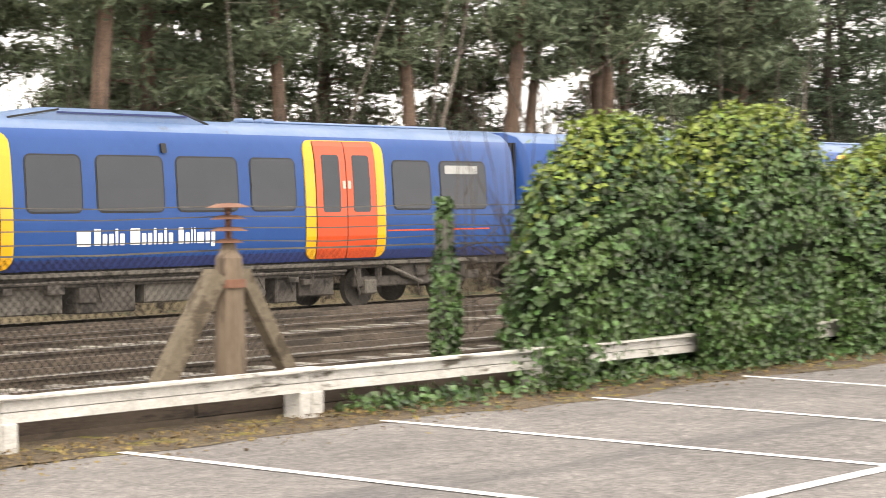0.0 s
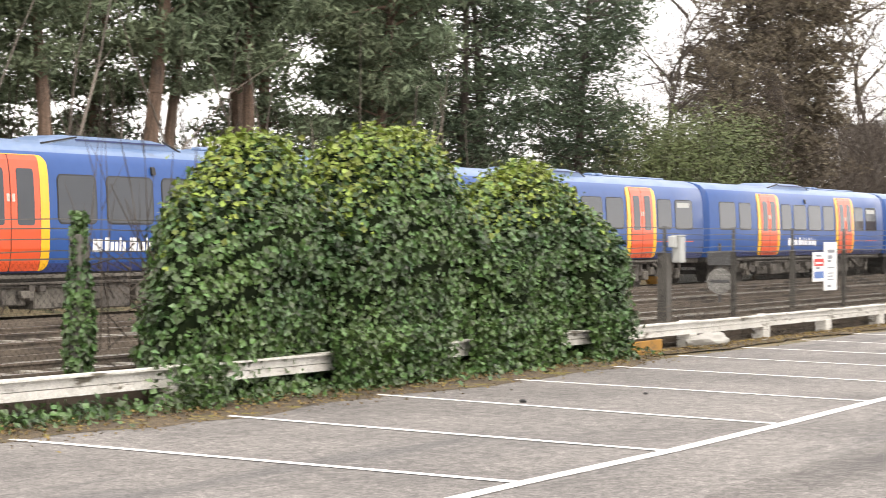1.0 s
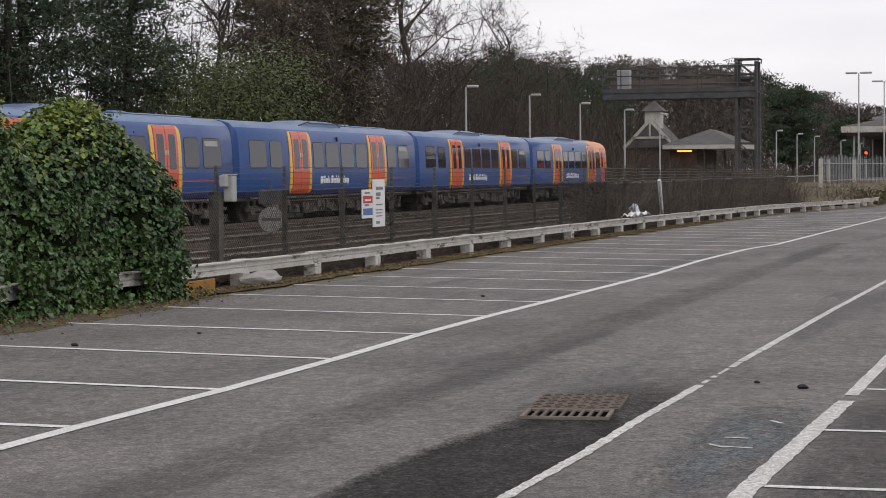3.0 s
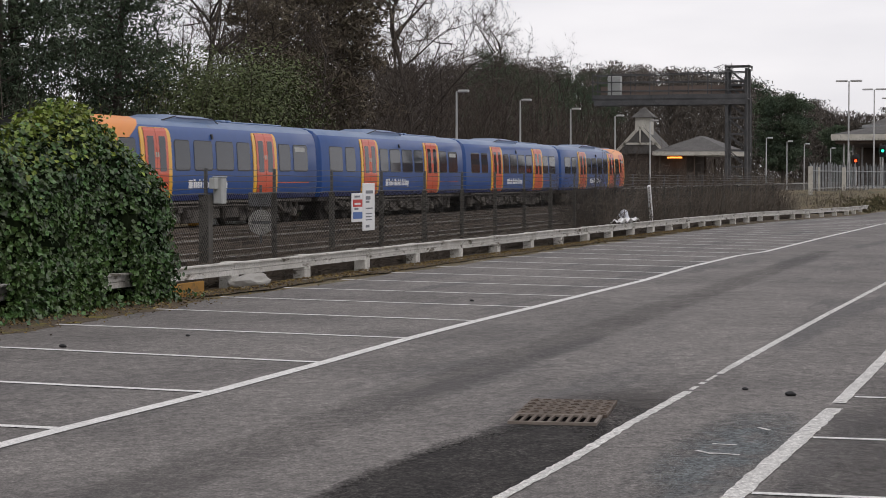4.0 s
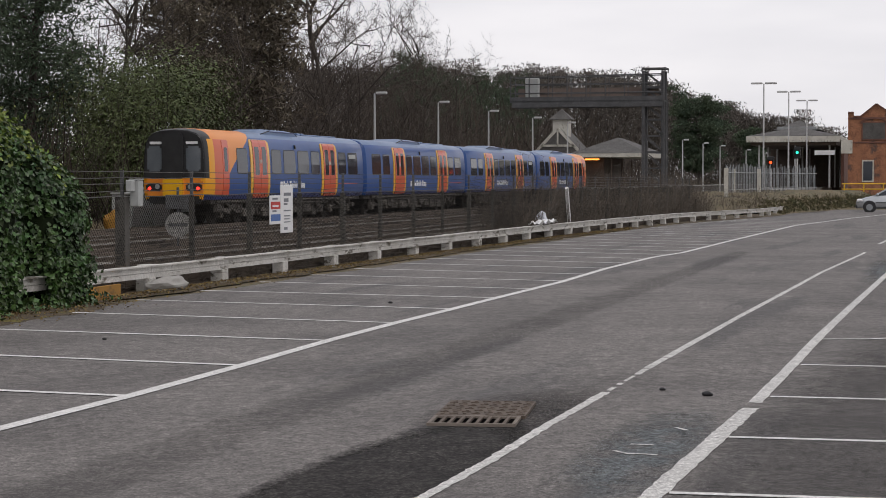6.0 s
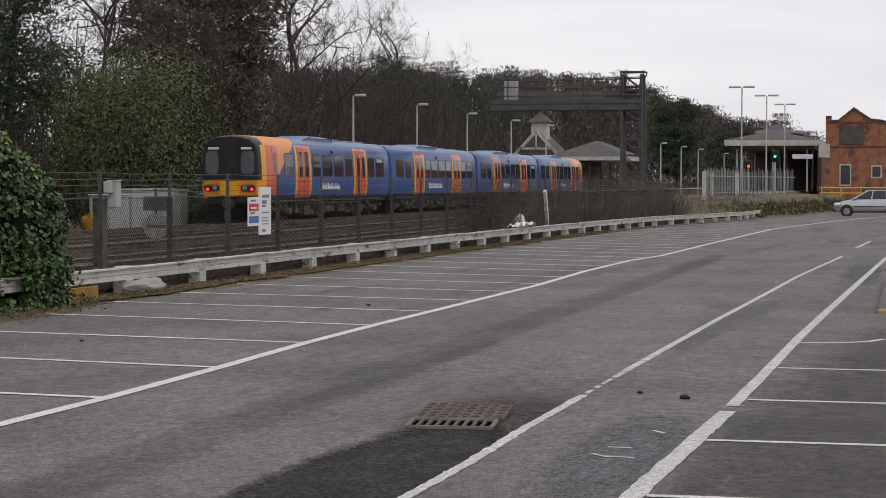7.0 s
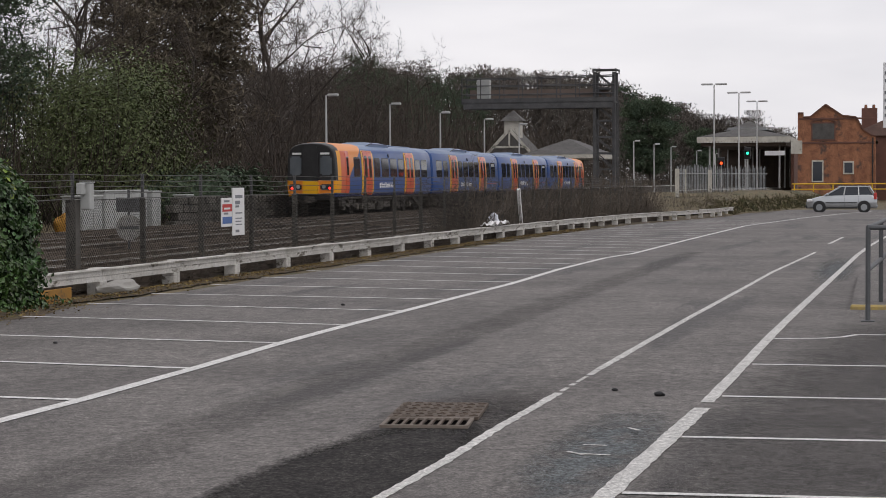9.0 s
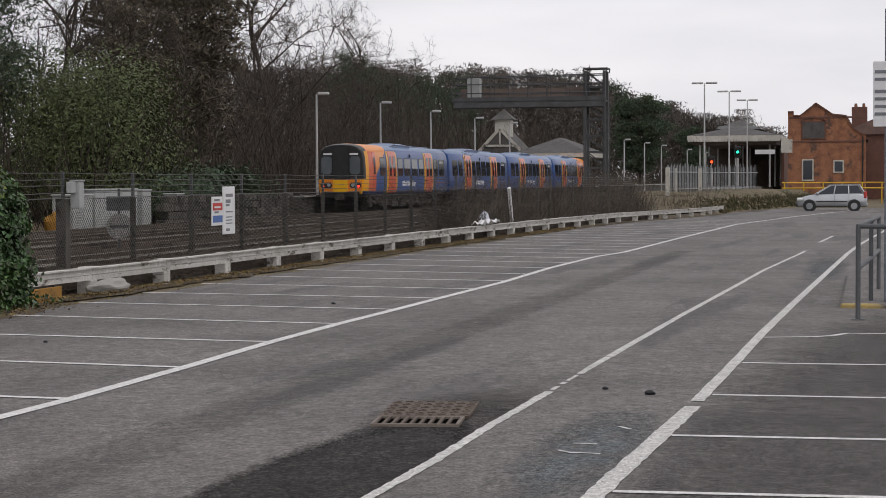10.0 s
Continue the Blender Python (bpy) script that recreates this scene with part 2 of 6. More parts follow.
CABINET = mat("grey_lineside_cabinet", (0.42, 0.43, 0.42), (0.33, 0.34, 0.33), 1.5, 0.7, fine=15, spots=(0.2, 0.2, 0.19), spot_at=0.62, spot_scale=2)
BRICK = mat("orange_red_brick", (0.2, 0.085, 0.048), (0.36, 0.16, 0.085), 1.6, 0.9, fine=12, spots=(0.1, 0.062, 0.05), spot_at=0.55, spot_scale=0.9, speck=0.3)
DARK_BRICK = mat("dark_brick", (0.12, 0.06, 0.045), (0.17, 0.08, 0.06), 1.2, 0.9, fine=9)
SLATE = mat("weathered_slate", (0.06, 0.056, 0.053), (0.1, 0.095, 0.09), 1.2, 0.8, fine=8, speck=0.2)
CREAM = mat("cream_painted_timber", (0.56, 0.54, 0.48), (0.42, 0.4, 0.35), 1.2, 0.7, fine=8, spots=(0.26, 0.24, 0.2), spot_at=0.58, spot_scale=2.0)
DARK_WOOD = mat("dark_timber", (0.05, 0.035, 0.025), (0.08, 0.055, 0.04), 1.2, 0.8, fine=8)
PLATFORM = mat("platform_edge_stone", (0.3, 0.29, 0.27), (0.38, 0.37, 0.34), 1, 0.9, fine=10)
SILVER = mat("silver_car_paint", (0.5, 0.52, 0.53), (0.46, 0.48, 0.49), 1, 0.25, metal=0.6, coat=0.5)
SAFETY_YELLOW = mat("safety_yellow_paint", (0.7, 0.42, 0.02), (0.6, 0.36, 0.02), 2, 0.6)
BAG = mat("pale_blue_plastic_sack", (0.55, 0.58, 0.66), (0.7, 0.72, 0.76), 6, 0.5)
LAMP_RED, LAMP_GREEN, LAMP_TAIL = glow("red_signal_light", (1, 0.09, 0.02), 3), glow("green_signal_light", (0.02, 0.9, 0.5), 2.5), glow("red_tail_light", (1, 0.03, 0.02), 4)
AMBER = glow("amber_platform_light", (1, 0.35, 0.06), 3)


# ---- building blocks ----
def part(name, bm, material, parent=None, label="", smooth=False):
    me = bpy.data.meshes.new(name)
    bm.to_mesh(me)
    bm.free()
    for m in material if isinstance(material, (list, tuple)) else [material]:
        me.materials.append(m)
    if smooth:
        me.shade_smooth()
    ob = new(name, me)
    if parent is not None:
        ob.parent = parent
    if label:
        tagged(ob, label)
    return ob


def thing(name, label, category, at=None, group="", kind=""):
    ob = new(name)
    ob.empty_display_size = 0.2
    if at is not None:
        ob.matrix_basis = at
    return tagged(ob, label, category, group, kind)


def box(bm, x0, x1, y0, y1, z0, z1, m=None, index=0):
    vs = [bm.verts.new(m @ Vector(p) if m else p) for p in
          ((x0, y0, z0), (x1, y0, z0), (x1, y1, z0), (x0, y1, z0), (x0, y0, z1), (x1, y0, z1), (x1, y1, z1), (x0, y1, z1))]
    for f in ((3, 2, 1, 0), (4, 5, 6, 7), (0, 1, 5, 4), (1, 2, 6, 5), (2, 3, 7, 6), (3, 0, 4, 7)):
        bm.faces.new([vs[i] for i in f]).material_index = index
    return bm


def crate(*args, bevel=0.01, **kw):
    bm = box(bmesh.new(), *args, **kw)
    if bevel:
        bmesh.ops.bevel(bm, geom=bm.edges[:], offset=bevel, segments=1, affect="EDGES")
    return bm


def rod(bm, a, b, r0, r1=None, n=6, index=0, caps=True):
    a, b = Vector(a), Vector(b)
    r1 = r0 if r1 is None else r1
    d = (b - a).normalized()
    u = d.orthogonal().normalized()
    v = d.cross(u)
    rings = [[bm.verts.new(p + (u * math.cos(k * math.tau / n) + v * math.sin(k * math.tau / n)) * r) for k in range(n)] for p, r in ((a, r0), (b, r1))]
    for k in range(n):
        bm.faces.new((rings[0][k], rings[0][(k + 1) % n], rings[1][(k + 1) % n], rings[1][k])).material_index = index
    if caps:
        bm.faces.new(rings[0][::-1]).material_index = index
        bm.faces.new(rings[1]).material_index = index
    return bm


def beam(bm, a, b, w, h, index=0):
    """A straight bar of width w and depth h from a to b."""
    a, b = Vector(a), Vector(b)
    m = Matrix.Translation(a) @ (b - a).to_track_quat("X", "Z").to_matrix().to_4x4()
    return box(bm, 0, (b - a).length, -w / 2, w / 2, -h / 2, h / 2, m, index)


def quick(name, verts, faces, material, parent=None, label="", indices=None, smooth=False):
    me = bpy.data.meshes.new(name)
    me.from_pydata(verts, [], faces)
    for m in material if isinstance(material, (list, tuple)) else [material]:
        me.materials.append(m)
    if indices is not None:
        me.polygons.foreach_set("material_index", np.asarray(indices, dtype=np.int32))
    if smooth:
        me.shade_smooth()
    ob = new(name, me)
    if parent is not None:
        ob.parent = parent
    if label:
        tagged(ob, label)
    return ob


def lie(x):
    """Height of the car park, which falls gently towards the station."""
    return -0.0038 * min(max(0.0, x - 9.0), 112.0)


def fence_lie(x):
    return 0.35 * lie(x)


# ---- ground ----
def make_ground():
    xs = [-3000, -800, -200, -60, -20, 0, 9, 20, 40, 60, 90, 121, 160, 260, 500, 1200, 3000]
    ys = [-3000, -900, -300, -80, -20, 0, 6, 10.4, 12.0, 13.2, 14.4, 20, 30, 33, 40, 60, 120, 400, 1200, 3000]
    bm = bmesh.new()
    grid = [[bm.verts.new((x, y, (lie(x) - 0.02 if y < 12.5 else -0.42 if y < 34 else -0.2 + 0.02 * min(y - 34, 40)))) for y in ys] for x in xs]
    for i in range(len(xs) - 1):
        for j in range(len(ys) - 1):
            bm.faces.new((grid[i][j], grid[i + 1][j], grid[i + 1][j + 1], grid[i][j + 1]))
    tagged(part("ground", bm, EARTH), "rough grass and bare earth ground", "ground", kind="structure")


def strip(name, pts, width, material, lift, label, category, parent=None, ragged=0.0):
    """A flat painted band along the points (x, y) on the car park."""
    bm = bmesh.new()
    rows = []
    for i, (x, y) in enumerate(pts):
        a, b = Vector(pts[max(i - 1, 0)]), Vector(pts[min(i + 1, len(pts) - 1)])
        d = (b - a).normalized()
        nrm = Vector((-d.y, d.x)) * width / 2
        rag = [1 + ragged * noise.noise(Vector((x * 17, y * 17, 3.7 * s))) for s in (-1, 1)]
        rows.append([bm.verts.new((x + s * nrm.x * r, y + s * nrm.y * r, lie(x) + lift)) for s, r in zip((-1, 1), rag)])
    for p, q in zip(rows, rows[1:]):
        bm.faces.new((p[0], q[0], q[1], p[1]))
    return tagged(part(name, bm, material, parent), label, category, kind="structure")


def dense(pts, step=1.0):
    out = [pts[0]]
    for a, b in zip(pts, pts[1:]):
        n = max(1, int(math.dist(a, b) / step))
        out += [(a[0] + (b[0] - a[0]) * k / n, a[1] + (b[1] - a[1]) * k / n) for k in range(1, n + 1)]
    return out


BAY_EDGE = [(-20, 6.0), (8.4, 5.97), (10.9, 5.99), (13.18, 5.95), (15.7, 5.99), (18.47, 6.08), (21.08, 6.1), (23.6, 6.07), (26.3, 6.06), (30.7, 6.02), (36.1, 6.15), (42, 6.1), (45, 5.83), (56.6, 5.71), (77, 5.4), (95, 3.95), (110, 2.3), (122, 0.6)]
MID_LINE = [(-20, 2.75), (5, 2.6), (9.34, 2.54), (10.56, 2.5), (12.2, 2.5), (14.2, 2.46), (16.8, 2.42), (19.4, 2.37), (22.86, 2.3), (29.9, 2.12), (35.5, 1.99), (45.1, 1.6), (53.15, 1.42), (62, 1.1)]
RIGHT_LINE = [(-20, 1.6), (5, 1.42), (9.67, 1.395), (10.3, 1.375), (11.3, 1.34), (13, 1.285), (13.6, 1.265), (14.2, 1.26), (16.1, 1.22), (20.6, 1.15), (25.2, 1.04), (32.1, 0.86), (44.5, 0.54), (52.3, 0.26), (70, -0.6)]
RAIL_LINE = [(-25, 11.45), (8, 11.4), (26, 11.5), (40, 11.6), (55, 11.55), (68, 11.35), (81, 10.85), (92, 9.6), (100, 8.7), (110, 8.4)]


def along(pts, x):
    for a, b in zip(pts, pts[1:]):
        if a[0] <= x <= b[0]:
            return a[1] + (b[1] - a[1]) * (x - a[0]) / (b[0] - a[0])
    return pts[-1][1]


def litter():
    g = np.random.default_rng(15)
    n = 11000
    x = g.uniform(5, 70, n)
    y = np.array([along(RAIL_LINE, q) for q in x]) - 0.15 - np.abs(g.normal(0, 0.42, n)) * np.where(x < 24, 1.0, 0.6)
    p = np.stack([x, y, np.array([lie(q) for q in x]) + 0.05 - 0.05 * np.clip((11.2 - y) / 0.7, 0, 1) + 0.006], 1)
    v, f = leaf_cloud(p, np.tile([0.0, -0.2, 1.0], (n, 1)), 0.032, 16, flat=0.5)
    m = mat("dry_leaf_litter", (0.1, 0.065, 0.03), (0.2, 0.14, 0.05), 2, 0.9, island=0.5)
    tagged(quick("leaf_litter", v.tolist(), f.tolist(), m), "dry brown leaves lying along the barrier", "leaf litter", kind="stuff")


def make_car_park():
    xs = [-60 + 2.0 * i for i in range(95)]
    bm = bmesh.new()
    rng = random.Random(4)
    rows = []
    for x in xs:
        edge = min(10.75 + 0.12 * rng.uniform(-1, 1), along(RAIL_LINE, min(max(x, -25), 110)) - 0.6)
        if x > 112:
            edge = 6.5
        rows.append([bm.verts.new((x, y, lie(x))) for y in (-60, -20, -6, 0, 4, 8, edge)])
    for p, q in zip(rows, rows[1:]):
        for k in range(6):
            bm.faces.new((p[k], q[k], q[k + 1], p[k + 1]))
    tagged(part("car_park_surface", bm, TARMAC), "worn grey tarmac car park surface", "tarmac", kind="structure")
    # mossy, littered margin beneath the barrier
    bm = bmesh.new()
    rows = []
    for i in range(260):
        x = -20 + i * 0.5
        y1 = along(RAIL_LINE, min(max(x, -25), 110))
        w = (0.75 if x < 24 else 0.45) + 0.4 * noise.noise(Vector((x * 0.7, 3.1, 0))) + 0.2 * noise.noise(Vector((x * 3, 1.1, 0)))
        if 12 < x < 23:
            w += 0.25
        rows.append([bm.verts.new((x, y1 + 0.9 - (w + 0.9) * k / 4, lie(x) + 0.003 + 0.07 * (1 - k / 4) ** 1.5 + 0.02 * noise.noise(Vector((x * 2, k * 1.3, 7))) * (k < 4))) for k in range(5)])
    for p, q in zip(rows, rows[1:]):
        for k in range(4):
            bm.faces.new((p[k], p[k + 1], q[k + 1], q[k]))
    tagged(part("verge", bm, MOSS), "mossy brown leaf-littered margin below the barrier", "verge", kind="structure")
    strip("bay_end_line", dense(BAY_EDGE), 0.13, LINE, 0.006, "long white line closing the parking bays", "road marking")
    for u0, u1, wide in ((-20, 14.4, 0.075), (14.5, 14.78, 0.045), (14.95, 15.1, 0.05), (15.22, 15.7, 0.035), (15.8, 16.3, 0.06), (16.35, 17.4, 0.07), (17.45, 46.5, 0.08), (53.2, 60, 0.1)):
        strip("middle_line", dense([(u0, along(MID_LINE, u0))] + [p for p in MID_LINE if u0 < p[0] < u1] + [(u1, along(MID_LINE, u1))], 0.06), wide, OLD_LINE, 0.004, "broken worn white lane line", "road marking", ragged=0.45)
    strip("right_bay_line", dense([p for p in RIGHT_LINE if p[0] < 13.5] + [(13.6, 1.26)], 0.08), 0.125, OLD_LINE, 0.006, "scuffed white line beside the right-hand bays", "road marking", ragged=0.28)
    strip("right_bay_line", dense([(13.95, 1.26)] + [p for p in RIGHT_LINE if p[0] > 14], 0.1), 0.105, OLD_LINE, 0.006, "white line beside the right-hand bays", "road marking", ragged=0.2)
    litter()
    # foot and head of each bay line, uneven as they were painted
    feet = [8.4, 10.93, 13.2, 15.72, 18.48, 21.08, 23.66, 26.16, 28.6, 31.1]
    heads = [8.37, 11.03, 13.63, 16.37, 19.08, 21.8, 24.4, 26.85, 29.5, 32.1]
    feet = [8.4 - 2.5 * k for k in range(8, 0, -1)] + feet + [31.1 + 2.52 * k for k in range(1, 23)]
    heads = [8.37 - 2.6 * k for k in range(8, 0, -1)] + heads + [32.1 + 2.66 * k for k in range(1, 23)]
    for xr, xl in zip(feet, heads):
        yl = min(10.92, along(RAIL_LINE, min(max(xl, -25), 110)) - 0.6)
        strip("bay_line", dense([(xr, along(BAY_EDGE, xr) + 0.06), (xl, yl)], 0.25), 0.1, LINE, 0.006, "white parking bay line on tarmac", "road marking", ragged=0.15)
    for x, lean in ((4.9, 0.6), (7.3, 0.5), (9.73, 0.3), (12.0, 0.22), (14.4, 0.12), (17.05, 0.12)):
        strip("bay_line", dense([(x, along(RIGHT_LINE, x) - 0.07), (x + 5 * lean * 0.2, -3.6)], 0.25), 0.075, LINE, 0.006, "thin white parking bay line on tarmac", "road marking", ragged=0.15)
    strip("bay_line", dense([(19.95, 1.1), (20.1, 0.6), (20.3, 0.4), (20.65, 0.25), (20.75, -1.2)], 0.1), 0.075, LINE, 0.006, "bent white parking bay line on tarmac", "road marking")

    def sheet(name, x0, x1, y0, y1, lift, material, label, category):
        """A thin layer on the tarmac between x0 and x1; y0 may follow a line."""
        bm = bmesh.new()
        rows = [[bm.verts.new((x, y, lie(x) + lift)) for y in (y0(x) if callable(y0) else y0, y1)] for x in [x0 + (x1 - x0) * i / 24 for i in range(25)]]
        for p, q in zip(rows, rows[1:]):
            bm.faces.new((p[0], q[0], q[1], p[1]))
        tagged(part(name, bm, material), label, category, kind="structure")
    beside = lambda x: along(MID_LINE, x) + 0.02
    sheet("tarmac_patch", 6.5, 13.2, beside, 3.8, 0.003, frayed(PATCH, (9.6, 2.9), (2.7, 0.55), 0.14, 0.95, 0.28, 5.0), "dark damp patch of tarmac before the drain", "tarmac patch")
    stain = mat("damp_tarmac", (0.03, 0.026, 0.024), (0.062, 0.054, 0.05), 2.5, 0.9, fine=24, speck=0.5)
    sheet("damp_stain", 10.6, 15.0, beside, 3.8, 0.0015, frayed(stain, (12.6, 2.75), (1.5, 0.5), 0.45, 0.75, 0.5, 4.0), "damp stain round the drain", "stain")
    sheet("faded_marking", 9.0, 14.2, 1.3, 2.2, 0.002, frayed(BLUE_MARK.copy(), (11.2, 1.68), (1.7, 0.28), 0.5, 0.8, 0.8, 5.0), "faded pale blue painted marking on tarmac", "road marking")
    sheet("faded_marking", 31, 43, 0.3, 1.4, 0.002, frayed(BLUE_MARK.copy(), (37, 0.85), (4.5, 0.3), 0.5, 0.7, 0.8, 2.0), "faded pale blue painted marking on tarmac", "road marking")
    old = mat("older_tarmac_strip", (0.068, 0.062, 0.06), (0.112, 0.103, 0.098), 0.8, 0.92, fine=8, speck=0.34)
    sheet("tarmac_strip", 3, 46, 4.0, 4.95, 0.0015, frayed(old, (20, 4.46), (40, 0.28), 0.25, 0.22, 0.45, 3.0), "darker strip of relaid tarmac along the lane", "tarmac")
    strip("seam_crack", [(4 + 0.2 * k, 4.76 + 0.04 * noise.noise(Vector((k * 0.21, 0, 0))) + 0.012 * noise.noise(Vector((k * 1.3, 5, 0)))) for k in range(100)], 0.016, PATCH, 0.004, "thin crack along the tarmac seam", "crack", ragged=0.9)
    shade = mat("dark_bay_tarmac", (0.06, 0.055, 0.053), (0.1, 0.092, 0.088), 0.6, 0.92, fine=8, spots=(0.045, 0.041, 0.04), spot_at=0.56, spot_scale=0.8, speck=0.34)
    sheet("dark_bays", -14, 24, -7.5, 1.3, 0.002, frayed(shade, (8, -2.8), (20, 4.0), 0.08, 0.55, 0.12, 2.0), "darker tarmac of the bays beside the island", "tarmac")



def make_drain():
    """Cast iron frame with a row of slots before a patterned cover plate, set slightly askew."""
    d = thing("drain_grate", "rusty iron drain with slotted grille and patterned cover", "drain grate", pose(12.24, 3.0, lie(12.5) + 0.005, 0, 0, 7))
    iron = mat("rusty_cast_iron", (0.075, 0.055, 0.042), (0.13, 0.098, 0.075), 6, 0.8, bump=0.4, fine=40, spots=(0.08, 0.06, 0.05), spot_at=0.58, spot_scale=9)
    pale = mat("worn_concrete_frame", (0.16, 0.132, 0.11), (0.22, 0.185, 0.155), 6, 0.9, fine=40)
    # no recess: a flat matte black plate paints the dark below the slots
    part("pit", box(bmesh.new(), -0.13, 0.26, -0.3, 0.28, 0.0, 0.003), mat("drain_pit_shade", (0.004, 0.004, 0.004), (0.007, 0.006, 0.006), 9, 1.0, spec=0.0), d)
    for a in ((-0.15, -0.12, -0.3, 0.3), (0.25, 0.285, -0.3, 0.3), (-0.12, 0.25, -0.3, -0.275), (-0.12, 0.25, 0.275, 0.3)):
        part("frame", box(bmesh.new(), *a, 0, 0.02), pale, d)
    for k in range(1, 9):
        y = -0.28 + 0.56 * k / 9
        part("bar", box(bmesh.new(), -0.12, 0.25, y - 0.011, y + 0.011, 0.003, 0.018), iron, d)
    plate = part("cover_plate", box(bmesh.new(), 0.29, 1.13, -0.33, 0.3, 0.0, 0.022), iron, d, "rusty patterned cover plate")
    rng = random.Random(3)
    for i in range(9):
        for j in range(8):
            x, y = 0.35 + i * 0.09, -0.29 + j * 0.078
            s = 0.03 if (i + j) % 2 else 0.012
            part("tread", box(bmesh.new(), x - s, x + s, y - 0.042 + s, y + 0.042 - s, 0.0225, 0.029), iron, plate)
    for x0, y0, x1, y1 in ((11.19, 1.86, 11.06, 1.74), (11.5, 1.81, 11.49, 1.66), (12.37, 1.64, 12.25, 1.55), (11.1, 1.76, 11.08, 1.58)):
        strip("chalk_stroke", [(x0, y0), (x1, y1)], 0.03, OLD_LINE, 0.007, "faint white paint stroke on the tarmac", "road marking")


# ---- railway ----
TRACKS = [17.7, 21.2, 24.7, 28.15]
RAIL_Z = -0.14


def make_railway():
    bm = bmesh.new()
    xs = [-120 + 10 * i for i in range(62)]
    prof = [(13.3, -0.42), (14.6, -0.30), (16.2, -0.28), (19.2, -0.28), (19.45, -0.34), (19.7, -0.28), (22.7, -0.28), (22.95, -0.34), (23.2, -0.28), (26.2, -0.28), (26.45, -0.34), (26.7, -0.28), (29.8, -0.28), (30.6, -0.42)]
    rows = [[bm.verts.new((x, y, z)) for y, z in prof] for x in xs]
    for p, q in zip(rows, rows[1:]):
        for k in range(len(prof) - 1):
            bm.faces.new((p[k], q[k], q[k + 1], p[k + 1]))
    tagged(part("ballast", bm, BALLAST), "grey-brown stone ballast under four railway tracks", "ballast", kind="structure")
    for y in TRACKS:
        t = thing("railway_track", "rusty-sided railway track on concrete sleepers", "railway track", pose(0, y, 0), "tracks of the main line")
        for s in (-0.755, 0.755):
            bm = bmesh.new()
            box(bm, -120, 480, s - 0.035, s + 0.035, RAIL_Z - 0.035, RAIL_Z)
            box(bm, -120, 480, s - 0.012, s + 0.012, RAIL_Z - 0.12, RAIL_Z - 0.035)
            box(bm, -120, 480, s - 0.07, s + 0.07, RAIL_Z - 0.15, RAIL_Z - 0.12)
            bm.normal_update()
            for f in bm.faces:
                f.material_index = 1 if f.normal.z > 0.5 and f.calc_center_median().z > RAIL_Z - 0.01 else 0
            part("rail", bm, [RAIL_RUST, RAIL_TOP], t)
        side = 1.2 if y in (17.7, 24.7) else -1.2
        bm = box(bmesh.new(), -120, 480, side - 0.04, side + 0.04, RAIL_Z - 0.02, RAIL_Z + 0.06)
        part("conductor_rail", bm, RAIL_RUST, t)
        for k in range(66):
            part("sleeper", box(bmesh.new(), 10 + 0.65 * k - 0.13, 10 + 0.65 * k + 0.13, -1.25, 1.25, -0.36, -0.245), SLEEPER, t)
        bm = bmesh.new()
        for k in range(66, 320):
            box(bm, 10 + 0.65 * k - 0.13, 10 + 0.65 * k + 0.13, -1.25, 1.25, -0.36, -0.245)
        tagged(part("sleepers_beyond", bm, SLEEPER, t), kind="stuff")


